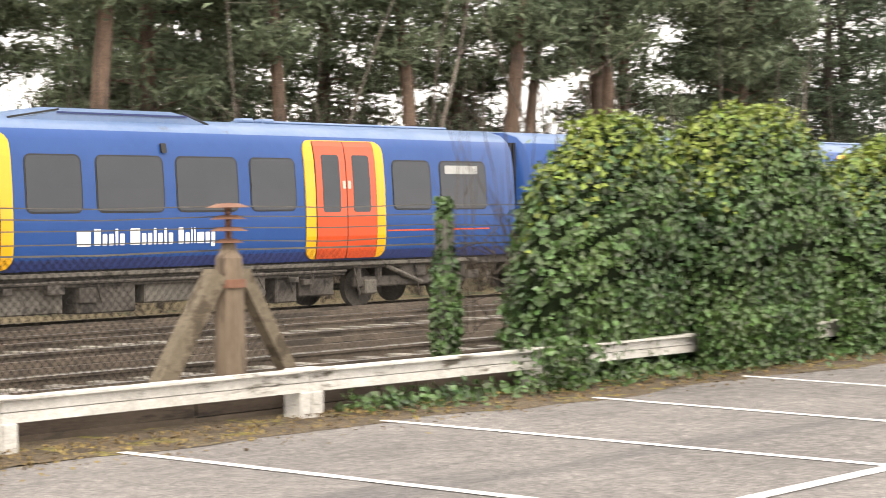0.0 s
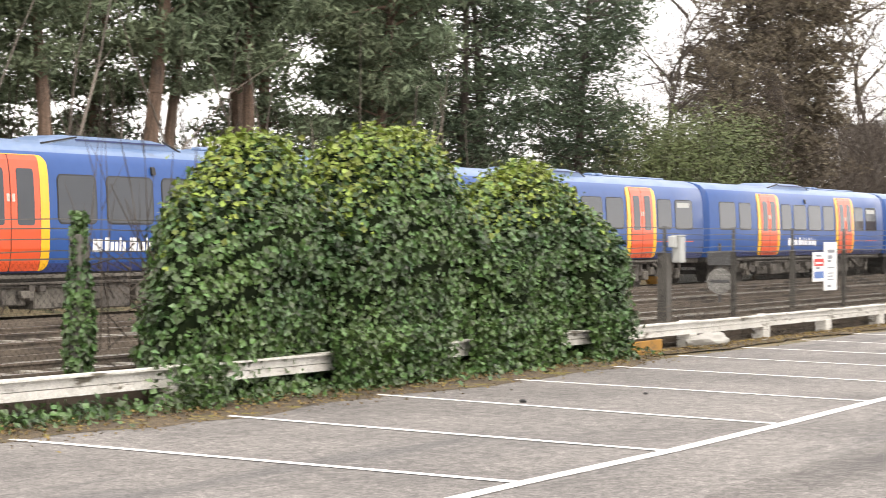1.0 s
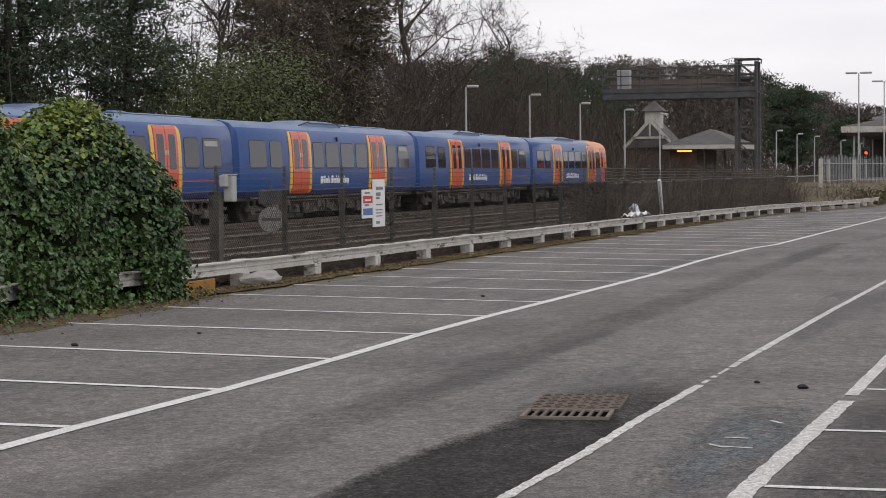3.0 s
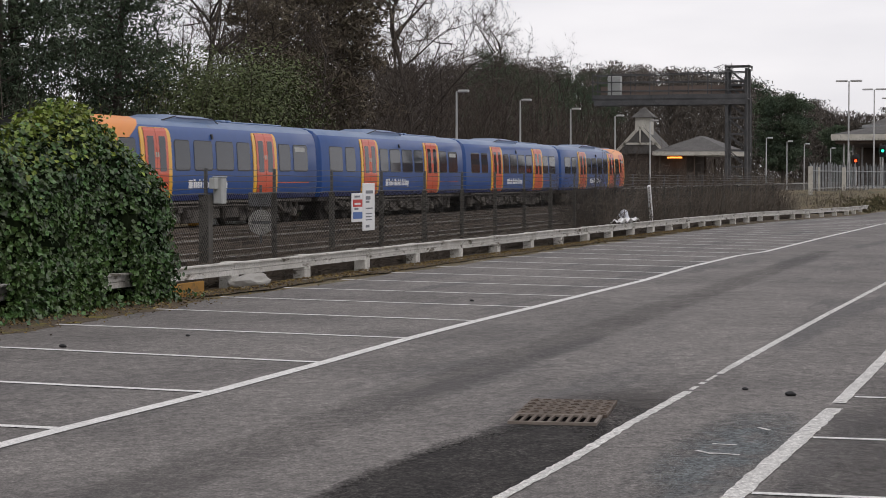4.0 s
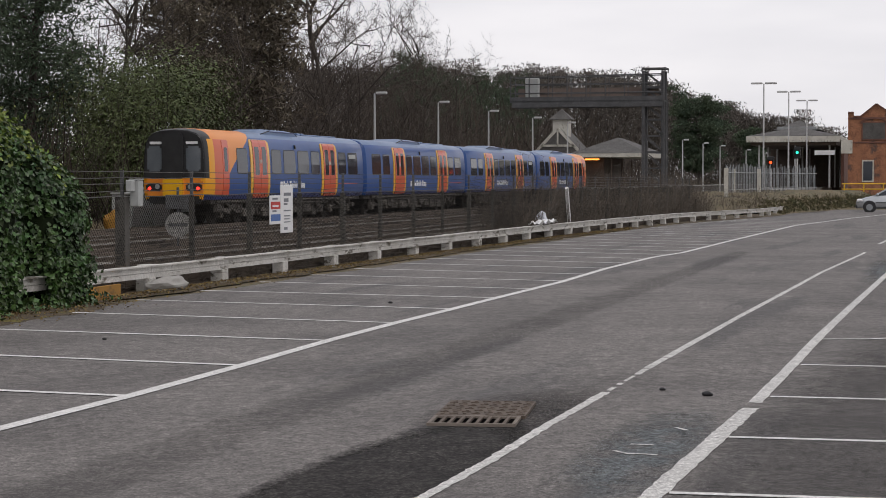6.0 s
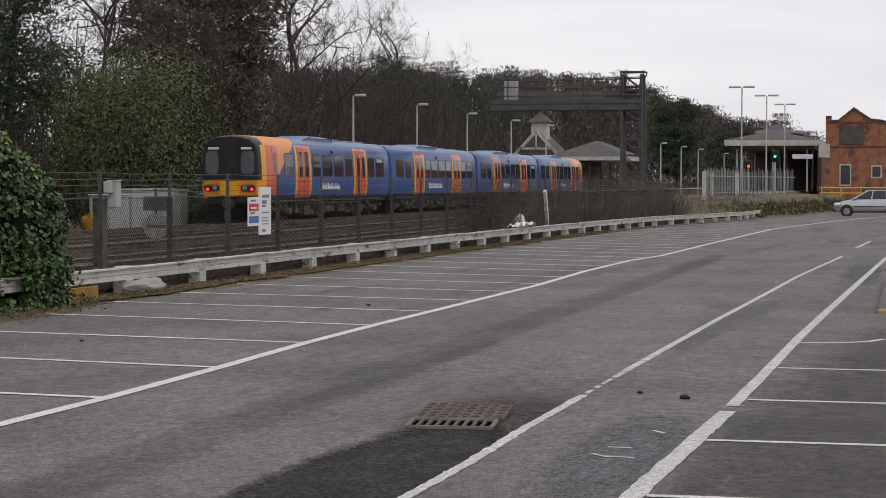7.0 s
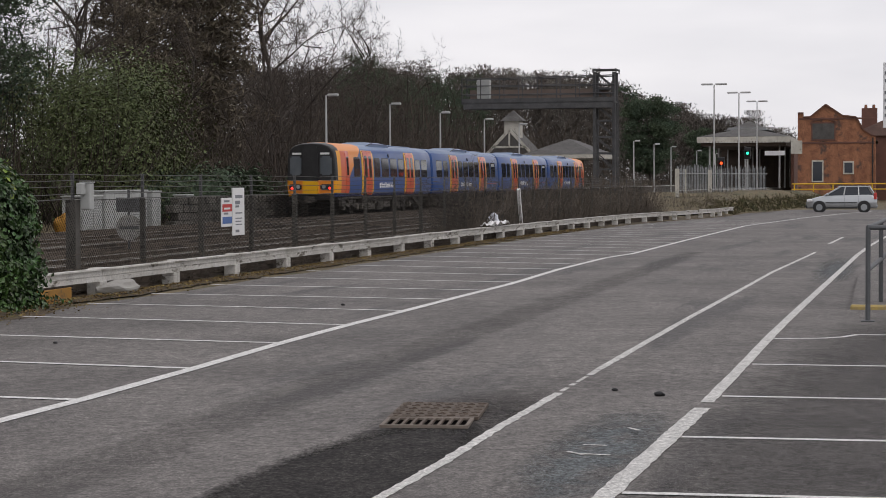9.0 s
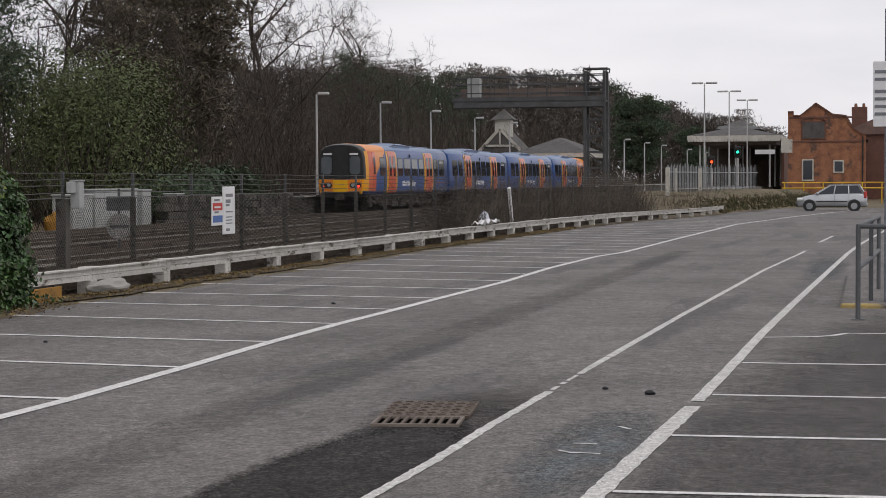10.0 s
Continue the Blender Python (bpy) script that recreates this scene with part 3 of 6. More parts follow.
# ---- barrier between car park and railway ----
def make_barrier():
    xs = [-4.58 + 3.07 * k for k in range(38)]
    b = thing("parking_barrier", "low white timber barrier with square posts, paint flaking", "barrier")
    for k, x in enumerate(xs):
        y = along(RAIL_LINE, x)
        z = lie(x)
        for s in (-0.069, 0.069):
            part("post", crate(x + s - 0.063, x + s + 0.063, y - 0.11, y + 0.11, z - 0.1, z + 0.235, bevel=0.012), WHITE_WOOD, b)
        part("post_cap", crate(x - 0.16, x + 0.16, y - 0.15, y + 0.08, z + 0.405, z + 0.43, bevel=0.008), WHITE_WOOD, b)
    rng = random.Random(2)
    for x0, x1 in zip(xs, xs[1:]):
        if x0 > 108:
            continue
        m0, m1 = (x0, along(RAIL_LINE, x0) - 0.05, lie(x0) + 0.315 + rng.uniform(-0.008, 0.008)), (x1 - 0.012, along(RAIL_LINE, x1) - 0.05, lie(x1) + 0.315 + rng.uniform(-0.008, 0.008))
        low, high = Vector((0, 0.004, -0.045)), Vector((0, 0, 0.042))
        part("rail", beam(bmesh.new(), Vector(m0) + low, Vector(m1) + low, 0.085, 0.078), WHITE_WOOD, b)
        part("rail", beam(bmesh.new(), Vector(m0) + high, Vector(m1) + high, 0.09, 0.084), WHITE_WOOD, b)
        up = Vector((0, 0, 0.095))
        part("top_board", beam(bmesh.new(), Vector(m0) + up, Vector(m1) + up, 0.17, 0.02), WHITE_WOOD, b)
    old = mat("old_sleeper_timber", (0.06, 0.045, 0.034), (0.11, 0.085, 0.065), 2.5, 0.95, bump=0.6, fine=25, stretch=(0.5, 1, 2), spots=(0.035, 0.028, 0.022), spot_at=0.55, spot_scale=3, item=0.25)
    w = tagged(thing("retaining_edging", "old dark timber boards retaining the ground behind the barrier", "edging"), kind="structure")
    for k in range(34):
        x0 = 2.0 + 2.6 * k
        for j in range(2):
            y = along(RAIL_LINE, x0) + 0.27 + rng.uniform(-0.03, 0.03)
            z = lie(x0) - 0.02 + 0.12 * j
            part("board", beam(bmesh.new(), (x0, y, z + 0.05 + rng.uniform(-0.015, 0.015)), (x0 + 2.57, along(RAIL_LINE, x0 + 2.6) + 0.27, z + lie(x0 + 2.6) - lie(x0) + 0.05), 0.09, 0.115), old, w)
    part("kick_board", crate(23.4, 24.78, 11.3, 11.34, lie(23) - 0.02, lie(23) + 0.2, bevel=0.006), OCHRE, b, "ochre painted board below the rail")


# ---- the train: four carriages ----
SIDE = [(1.30, 0.86), (1.36, 1.05), (1.395, 1.35), (1.40, 1.75), (1.385, 2.3), (1.345, 2.85), (1.29, 3.15), (1.2, 3.34), (1.0, 3.5), (0.62, 3.61), (0.0, 3.65)]


def half_width(z):
    for (a, p), (b, q) in zip(SIDE, SIDE[1:]):
        if p <= z <= q:
            return a + (b - a) * (z - p) / (q - p)
    return SIDE[0][0] if z < SIDE[0][1] else 0.0


def side_panel(x0, x1, z0, z1, r, proud, s=-1, depth=0.03):
    """A thin panel with rounded corners that follows the curved body side."""
    zs = sorted({z0, z1, *[z0 + r * (1 - math.cos(k * math.pi / 8)) for k in range(5)], *[z1 - r * (1 - math.cos(k * math.pi / 8)) for k in range(5)],
                 *[z for _, z in SIDE if z0 + r < z < z1 - r]})
    bm = bmesh.new()
    rows = []
    for z in zs:
        e = max(0.0, r - (z - z0), r - (z1 - z))
        inset = r - math.sqrt(max(0.0, r * r - e * e)) if r else 0.0
        y = half_width(z)
        rows.append([bm.verts.new((x, s * (y + o), z)) for o in (proud, proud - depth) for x in (x0 + inset, x1 - inset)])
    for a, b in zip(rows, rows[1:]):
        for p, q in ((0, 1), (1, 3), (3, 2), (2, 0)):
            bm.faces.new((a[p], a[q], b[q], b[p]))
    bm.faces.new((rows[0][0], rows[0][2], rows[0][3], rows[0][1]))
    bm.faces.new((rows[-1][0], rows[-1][1], rows[-1][3], rows[-1][2]))
    bmesh.ops.recalc_face_normals(bm, faces=bm.faces[:])
    return bm


def body_shell(x0, x1, nose=0):
    """The carriage shell; nose -1 or 1 rounds off that end as a driving cab."""
    bm = bmesh.new()
    ring = [(y, z) for y, z in SIDE] + [(-y, z) for y, z in SIDE[-2::-1]]
    xs = [x0, x0 + 0.06]
    if nose:
        xs = [x0 + d for d in (0.0, 0.05, 0.16, 0.36, 0.68, 1.1, 1.6)]
    xs += [x0 + (x1 - x0) * k / 8 for k in range(2, 8)] + [x1 - 0.06, x1]
    rows = []
    for x in xs:
        d = x - x0
        sy = sz = 1.0
        if nose and d < 1.6:
            e = 1 - d / 1.6
            sy, sz = 1 - 0.07 * e ** 6 - 0.03 * e ** 2, 1 - 0.035 * e ** 4
        elif d < 0.03 or x1 - x < 0.03:
            sy, sz = 0.985, 0.992
        rows.append([bm.verts.new((x, y * sy, 0.86 + (z - 0.86) * sz)) for y, z in ring])
    mid = (x0 + x1) / 2
    for a, b in zip(rows, rows[1:]):
        for k in range(len(ring) - 1):
            f = bm.faces.new((a[k], a[k + 1], b[k + 1], b[k]))
            z = (ring[k][1] + ring[k + 1][1]) / 2
            f.material_index = 2 if z < 1.0 else 1 if z > 3.3 else 0
    bm.faces.new(rows[0])
    bm.faces.new(rows[-1][::-1])
    bm.faces.ensure_lookup_table()
    bmesh.ops.recalc_face_normals(bm, faces=bm.faces[:])
    if nose > 0:
        bmesh.ops.transform(bm, matrix=Matrix.Translation((x0 + x1, 0, 0)) @ Matrix.Rotation(math.pi, 4, "Z"), verts=bm.verts[:])
    return bm


def cab_paint(base, name, turn):
    """Blue paint with the sweep of orange that runs up over the cab."""
    m = base.copy()
    m.name = name
    n, l = m.node_tree.nodes, m.node_tree.links
    p = n["Principled BSDF"]
    co, sep = n.new("ShaderNodeTexCoord"), n.new("ShaderNodeSeparateXYZ")
    l.new(co.outputs["Object"], sep.inputs[0])
    up = n.new("ShaderNodeMath"); up.operation = "SUBTRACT"; up.inputs[1].default_value = 0.9
    l.new(sep.outputs[2], up.inputs[0])
    pw = n.new("ShaderNodeMath"); pw.operation = "POWER"; pw.inputs[1].default_value = 1.45
    l.new(up.outputs[0], pw.inputs[0])
    sc = n.new("ShaderNodeMath"); sc.operation = "MULTIPLY_ADD"; sc.inputs[1].default_value = 0.92; sc.inputs[2].default_value = -18.75
    l.new(pw.outputs[0], sc.inputs[0])
    x = n.new("ShaderNodeMath"); x.operation = "MULTIPLY"; x.inputs[1].default_value = turn
    l.new(sep.outputs[0], x.inputs[0])
    less = n.new("ShaderNodeMath"); less.operation = "LESS_THAN"
    l.new(x.outputs[0], less.inputs[0]); l.new(sc.outputs[0], less.inputs[1])
    mx = n.new("ShaderNodeMixRGB")
    old = p.inputs["Base Color"].links[0].from_socket
    l.new(less.outputs[0], mx.inputs[0]); l.new(old, mx.inputs[1])
    mx.inputs[2].default_value = (0.78, 0.27, 0.045, 1)
    edge = n.new("ShaderNodeMath"); edge.operation = "LESS_THAN"; edge.inputs[1].default_value = -19.82
    l.new(x.outputs[0], edge.inputs[0])
    high = n.new("ShaderNodeMath"); high.operation = "GREATER_THAN"; high.inputs[1].default_value = 1.7
    l.new(sep.outputs[2], high.inputs[0])
    both = n.new("ShaderNodeMath"); both.operation = "MULTIPLY"
    l.new(edge.outputs[0], both.inputs[0]); l.new(high.outputs[0], both.inputs[1])
    blk = n.new("ShaderNodeMixRGB")
    l.new(both.outputs[0], blk.inputs[0]); l.new(mx.outputs[0], blk.inputs[1])
    blk.inputs[2].default_value = (0.015, 0.015, 0.016, 1)
    rim = n.new("ShaderNodeMath"); rim.operation = "LESS_THAN"; rim.inputs[1].default_value = -19.35
    l.new(x.outputs[0], rim.inputs[0])
    low = n.new("ShaderNodeMath"); low.operation = "LESS_THAN"; low.inputs[1].default_value = 3.2
    l.new(sep.outputs[2], low.inputs[0])
    rim2 = n.new("ShaderNodeMath"); rim2.operation = "MULTIPLY"
    l.new(rim.outputs[0], rim2.inputs[0]); l.new(low.outputs[0], rim2.inputs[1])
    top = n.new("ShaderNodeMath"); top.operation = "GREATER_THAN"; top.inputs[1].default_value = 3.2
    l.new(sep.outputs[2], top.inputs[0])
    cap = n.new("ShaderNodeMath"); cap.operation = "LESS_THAN"; cap.inputs[1].default_value = -19.5
    l.new(x.outputs[0], cap.inputs[0])
    cap2 = n.new("ShaderNodeMath"); cap2.operation = "MULTIPLY"
    l.new(cap.outputs[0], cap2.inputs[0]); l.new(top.outputs[0], cap2.inputs[1])
    dark = n.new("ShaderNodeMath"); dark.operation = "MAXIMUM"
    l.new(both.outputs[0], dark.inputs[0]); l.new(cap2.outputs[0], dark.inputs[1])
    l.new(dark.outputs[0], blk.inputs[0])
    # red field round the cab door, between the yellow rim and the orange sweep
    red = n.new("ShaderNodeMath"); red.operation = "LESS_THAN"
    bow = n.new("ShaderNodeMath"); bow.operation = "MULTIPLY_ADD"; bow.inputs[1].default_value = 0.32; bow.inputs[2].default_value = -18.92
    l.new(sep.outputs[2], bow.inputs[0])
    l.new(x.outputs[0], red.inputs[0]); l.new(bow.outputs[0], red.inputs[1])
    red2 = n.new("ShaderNodeMath"); red2.operation = "MULTIPLY"
    l.new(red.outputs[0], red2.inputs[0]); l.new(low.outputs[0], red2.inputs[1])
    coral = n.new("ShaderNodeMixRGB")
    l.new(red2.outputs[0], coral.inputs[0]); l.new(mx.outputs[0], coral.inputs[1])
    coral.inputs[2].default_value = (0.62, 0.12, 0.045, 1)
    yel = n.new("ShaderNodeMixRGB")
    l.new(rim2.outputs[0], yel.inputs[0]); l.new(coral.outputs[0], yel.inputs[1])
    yel.inputs[2].default_value = (0.78, 0.34, 0.015, 1)
    l.new(yel.outputs[0], blk.inputs[1])
    l.new(blk.outputs[0], p.inputs["Base Color"])
    return m


CAB_BLUE, CAB_ROOF = cab_paint(TRAIN_BLUE, "train_blue_with_orange_sweep", 1), cab_paint(ROOF_BLUE, "train_roof_with_orange_sweep", 1)
CAB_BLUE2, CAB_ROOF2 = cab_paint(TRAIN_BLUE, "train_blue_with_orange_sweep_front", -1), cab_paint(ROOF_BLUE, "train_roof_with_orange_sweep_front", -1)


def door_set(car, xc, s=-1):
    d = part("door_surround", side_panel(xc - 1.12, xc + 1.12, 0.9, 3.27, 0.22, 0.03, s, 0.06), YELLOW, car, "yellow door surround")
    part("door_seal", side_panel(xc - 0.86, xc + 0.86, 0.9, 3.255, 0.05, 0.036, s, 0.02), BLACK, d)
    for x0, x1 in ((xc - 0.84, xc - 0.014), (xc + 0.014, xc + 0.84)):
        leaf = part("door_leaf", side_panel(x0, x1, 0.9, 3.25, 0.04, 0.045, s, 0.05), RED, d, "red-orange sliding door leaf")
        wx = (x0 + 0.17, x1 - 0.17)
        part("door_window", side_panel(wx[0], wx[1], 1.83, 2.98, 0.06, 0.05, s, 0.02), GLASS, d)
        bx = x1 - 0.1 if x1 < xc else x0 + 0.02
        part("door_button", side_panel(bx, bx + 0.08, 2.3, 2.46, 0.02, 0.055, s, 0.02), CREAM, d)


def bogie(car, xc):
    b = part("bogie", crate(xc - 1.7, xc + 1.7, -1.12, -0.98, 0.28, 0.5, bevel=0.03), GRIME, car, "grimy steel bogie")
    for x in (xc - 1.3, xc + 1.3):
        bm = bmesh.new()
        rod(bm, (x, -0.82, 0.28), (x, -0.68, 0.28), 0.42, n=22)
        rod(bm, (x, 0.68, 0.28), (x, 0.82, 0.28), 0.42, n=22)
        rod(bm, (x, -0.7, 0.28), (x, 0.7, 0.28), 0.08, n=8)
        part("wheelset", bm, GRIME, b)
        part("axle_box", crate(x - 0.17, x + 0.17, -1.2, -0.96, 0.14, 0.44, bevel=0.03), GRIME_BOX, b)
        for o in (-0.3, 0.3):
            part("spring", rod(bmesh.new(), (x + o, -1.08, 0.42), (x + o, -1.08, 0.74), 0.09, n=10), GRIME, b)
    part("damper", rod(bmesh.new(), (xc - 0.9, -1.2, 0.72), (xc + 0.2, -1.2, 0.34), 0.05, n=8), GRIME_BOX, b)
    part("bolster", crate(xc - 0.4, xc + 0.4, -1.2, 1.2, 0.45, 0.8, bevel=0.04), GRIME, b)


def wordmark(car, x0, s=-1):
    """The operator's name and emblem as plain white bars."""
    part("emblem", side_panel(x0, x0 + 0.3, 1.27, 1.55, 0.02, 0.006, s, 0.01), WHITE, car, "white square emblem")
    x = x0 + 0.38
    for word in ((0.17, 0.13, 0.13, 0.09, 0.13), (0.25, 0.13, 0.12, 0.09, 0.13, 0.09, 0.13), (0.15, 0.13, 0.06, 0.06, 0.19, 0.13, 0.12)):
        for k, w in enumerate(word):
            tall = 1.58 if k == 0 or w in (0.09, 0.06) else 1.49
            low = 1.22 if k == 6 and w == 0.12 else 1.28
            part("wordmark_bar", side_panel(x, x + w - 0.03, low, tall, 0.02, 0.006, s, 0.01), WHITE, car)
            x += w + 0.012
        x += 0.09


def carriage(kind, rng):
    """One carriage in its own space: its trailing end at x = -20.1, its leading end at x = -0.3."""
    x0, x1 = (-20.1 if kind == "rear" else -19.85), (-0.3 if kind == "front" else 0.02)
    car = thing("railway_carriage", {"rear": "blue train carriage with black and orange driving cab and red doors",
                                     "front": "leading blue train carriage with orange cab end and red doors"}.get(kind, "blue train carriage with red and yellow doors"), "train carriage", None, "carriages of the train")
    nose = {"rear": -1, "front": 1}.get(kind, 0)
    mats = {"rear": [CAB_BLUE, CAB_ROOF, TRAIN_DARK], "front": [CAB_BLUE2, CAB_ROOF2, TRAIN_DARK]}.get(kind, [TRAIN_BLUE, ROOF_BLUE, TRAIN_DARK])
    if kind == "rear":
        part("body", body_shell(x0, x1, -1), mats, car, smooth=True)
    elif kind == "front":
        bm = body_shell(x0, x1, 1)
        bmesh.ops.translate(bm, vec=(20.4, 0, 0), verts=bm.verts[:])
        ob = part("body", bm, mats, car, smooth=True)
        ob.location.x = -20.4
    else:
        part("body", body_shell(x0, x1), mats, car, smooth=True)
    doors = (-14.4, -5.3) if kind == "rear" else (-14.05, -5.22)
    for s in (-1, 1):
        for xc in doors:
            door_set(car, xc, s)
        wins = [(-12.98, -11.83), (-11.47, -9.99), (-9.65, -8.19), (-7.83, -6.69), (-3.9, -2.78), (-2.44, -0.99), (-17.0, -15.85)]
        if kind != "rear":
            wins = [(-12.65, -11.6), (-11.3, -9.9), (-9.6, -8.15), (-7.85, -6.6)] + wins[4:]
        if not nose == -1:
            wins.append((-18.9, -17.4))
        for a, b in wins:
            if nose == 1 and a > -3:
                continue
            f = part("window_frame", side_panel(a - 0.03, b + 0.03, 1.86, 2.9, 0.14, 0.006, s, 0.02), BLACK, car)
            part("pane", side_panel(a, b, 1.89, 2.87, 0.12, 0.012, s, 0.01), GLASS, f)
        part("window_label", side_panel(-2.3, -1.25, 2.62, 2.8, 0.02, 0.018, s, 0.01), CABINET, car, "pale strip on the window")
        part("side_lamp", side_panel(-9.99, -9.87, 2.95, 3.13, 0.03, 0.05, s, 0.05), BLACK, car)
        wordmark(car, -11.95, s)
    part("body_stripe", side_panel(-4.1, -0.9, 1.425, 1.455, 0, 0.006, -1, 0.01), RED, car, "thin red waist line")
    # roof pods
    bm = bmesh.new()
    for a, b in ((-12.0, -9.05),):
        vs = [(a - 0.9, 3.6), (a, 3.77), (b, 3.77), (b + 0.5, 3.6)]
        rows = [[bm.verts.new((x, y, z - 0.1 * (abs(y) > 0.5))) for x, z in vs] for y in (-0.95, -0.5, 0.5, 0.95)]
        for p, q in zip(rows, rows[1:]):
            for k in range(3):
                bm.faces.new((p[k], p[k + 1], q[k + 1], q[k]))
        for r in (rows[0], rows[-1]):
            bm.faces.new(r)
    bmesh.ops.recalc_face_normals(bm, faces=bm.faces[:])
    part("roof_pod", bm, ROOF_BLUE, car, "grey-blue roof equipment pod")
    for k in range(5):
        part("roof_grille", box(bmesh.new(), -11.7 + k * 0.36, -11.45 + k * 0.36, -0.48, 0.3, 3.772, 3.785), BLACK, car)
    for xa, xb, za, zb in ((-13.0, -11.95, 3.6, 3.79), (-9.1, -8.5, 3.79, 3.6)):
        part("pod_edge", beam(bmesh.new(), (xa, -0.9, za - 0.06), (xb, -0.93, zb - 0.08), 0.03, 0.035), BLACK, car, "black rubber edge")
    part("pod_sill", beam(bmesh.new(), (-12.0, -0.96, 3.655), (-9.05, -0.96, 3.655), 0.02, 0.035), TRAIN_DARK, car)
    for k in range(2):
        part("roof_dome", crate(-7.3 + k * 0.55, -6.95 + k * 0.55, -0.55, -0.25, 3.6, 3.71, bevel=0.04), ROOF_BLUE, car)
    part("roof_ridge", crate(-6.9, -1.0, -0.3, 0.3, 3.62, 3.69, bevel=0.03), ROOF_BLUE, car)
    # below the floor
    part("underframe", crate(x0 + (0.7 if nose == -1 else 0.1), x1 - (0.7 if nose == 1 else 0.1), -1.2, 1.2, 0.68, 0.88, bevel=0.02), GRIME, car)
    for xc in (-16.9, -3.1):
        bogie(car, xc)
    for z, y in ((0.64, -1.26), (0.58, -1.2), (0.3, -0.3)):
        part("pipe", rod(bmesh.new(), (-14.8, y, z), (-5.2, y, z), 0.03, n=6), GRIME, car)
    x = -14.6
    while x < -5.6:
        w = rng.uniform(0.5, 1.5)
        z = rng.uniform(0.05, 0.3)
        part("equipment_case", crate(x, x + w, -1.24 + rng.uniform(0, 0.12), -0.4, z, 0.7, bevel=0.025), rng.choice([GRIME, GRIME_BOX, GRIME]), car)
        x += w + rng.uniform(0.05, 0.4)
    for k in range(22):
        xa, w = rng.uniform(-18.9, -1.2), rng.uniform(0.12, 0.4)
        z1 = rng.uniform(0.45, 0.68)
        part("bracket", crate(xa, xa + w, -1.27, -1.16 + rng.uniform(0, 0.1), z1 - rng.uniform(0.1, 0.3), z1, bevel=0.012), rng.choice([GRIME, GRIME_BOX]), car)
    for k in range(9):
        xa = rng.uniform(-18.6, -1.4)
        part("hanging_pipe", rod(bmesh.new(), (xa, -1.24, 0.7), (xa + rng.uniform(-0.25, 0.25), -1.2, rng.uniform(0.05, 0.3)), 0.025, n=6), GRIME, car)
    part("cable_tray", crate(x0 + 1.2, x1 - 1.2, -1.29, -1.21, 0.74, 0.82, bevel=0.01), GRIME_BOX, car)
    if nose != 1:
        bm = bmesh.new()
        for k in range(4):
            box(bm, 0.03 + 0.13 * k, 0.11 + 0.13 * k, -1.0, 1.0, 0.9, 3.35)
        box(bm, 0.03, 0.5, -0.94, 0.94, 0.95, 3.3)
        part("gangway_bellows", bm, BLACK, car, "black corrugated gangway bellows")
    if nose:
        cab(car, -20.1, 1) if nose == -1 else cab(car, -0.3, -1)
    return car


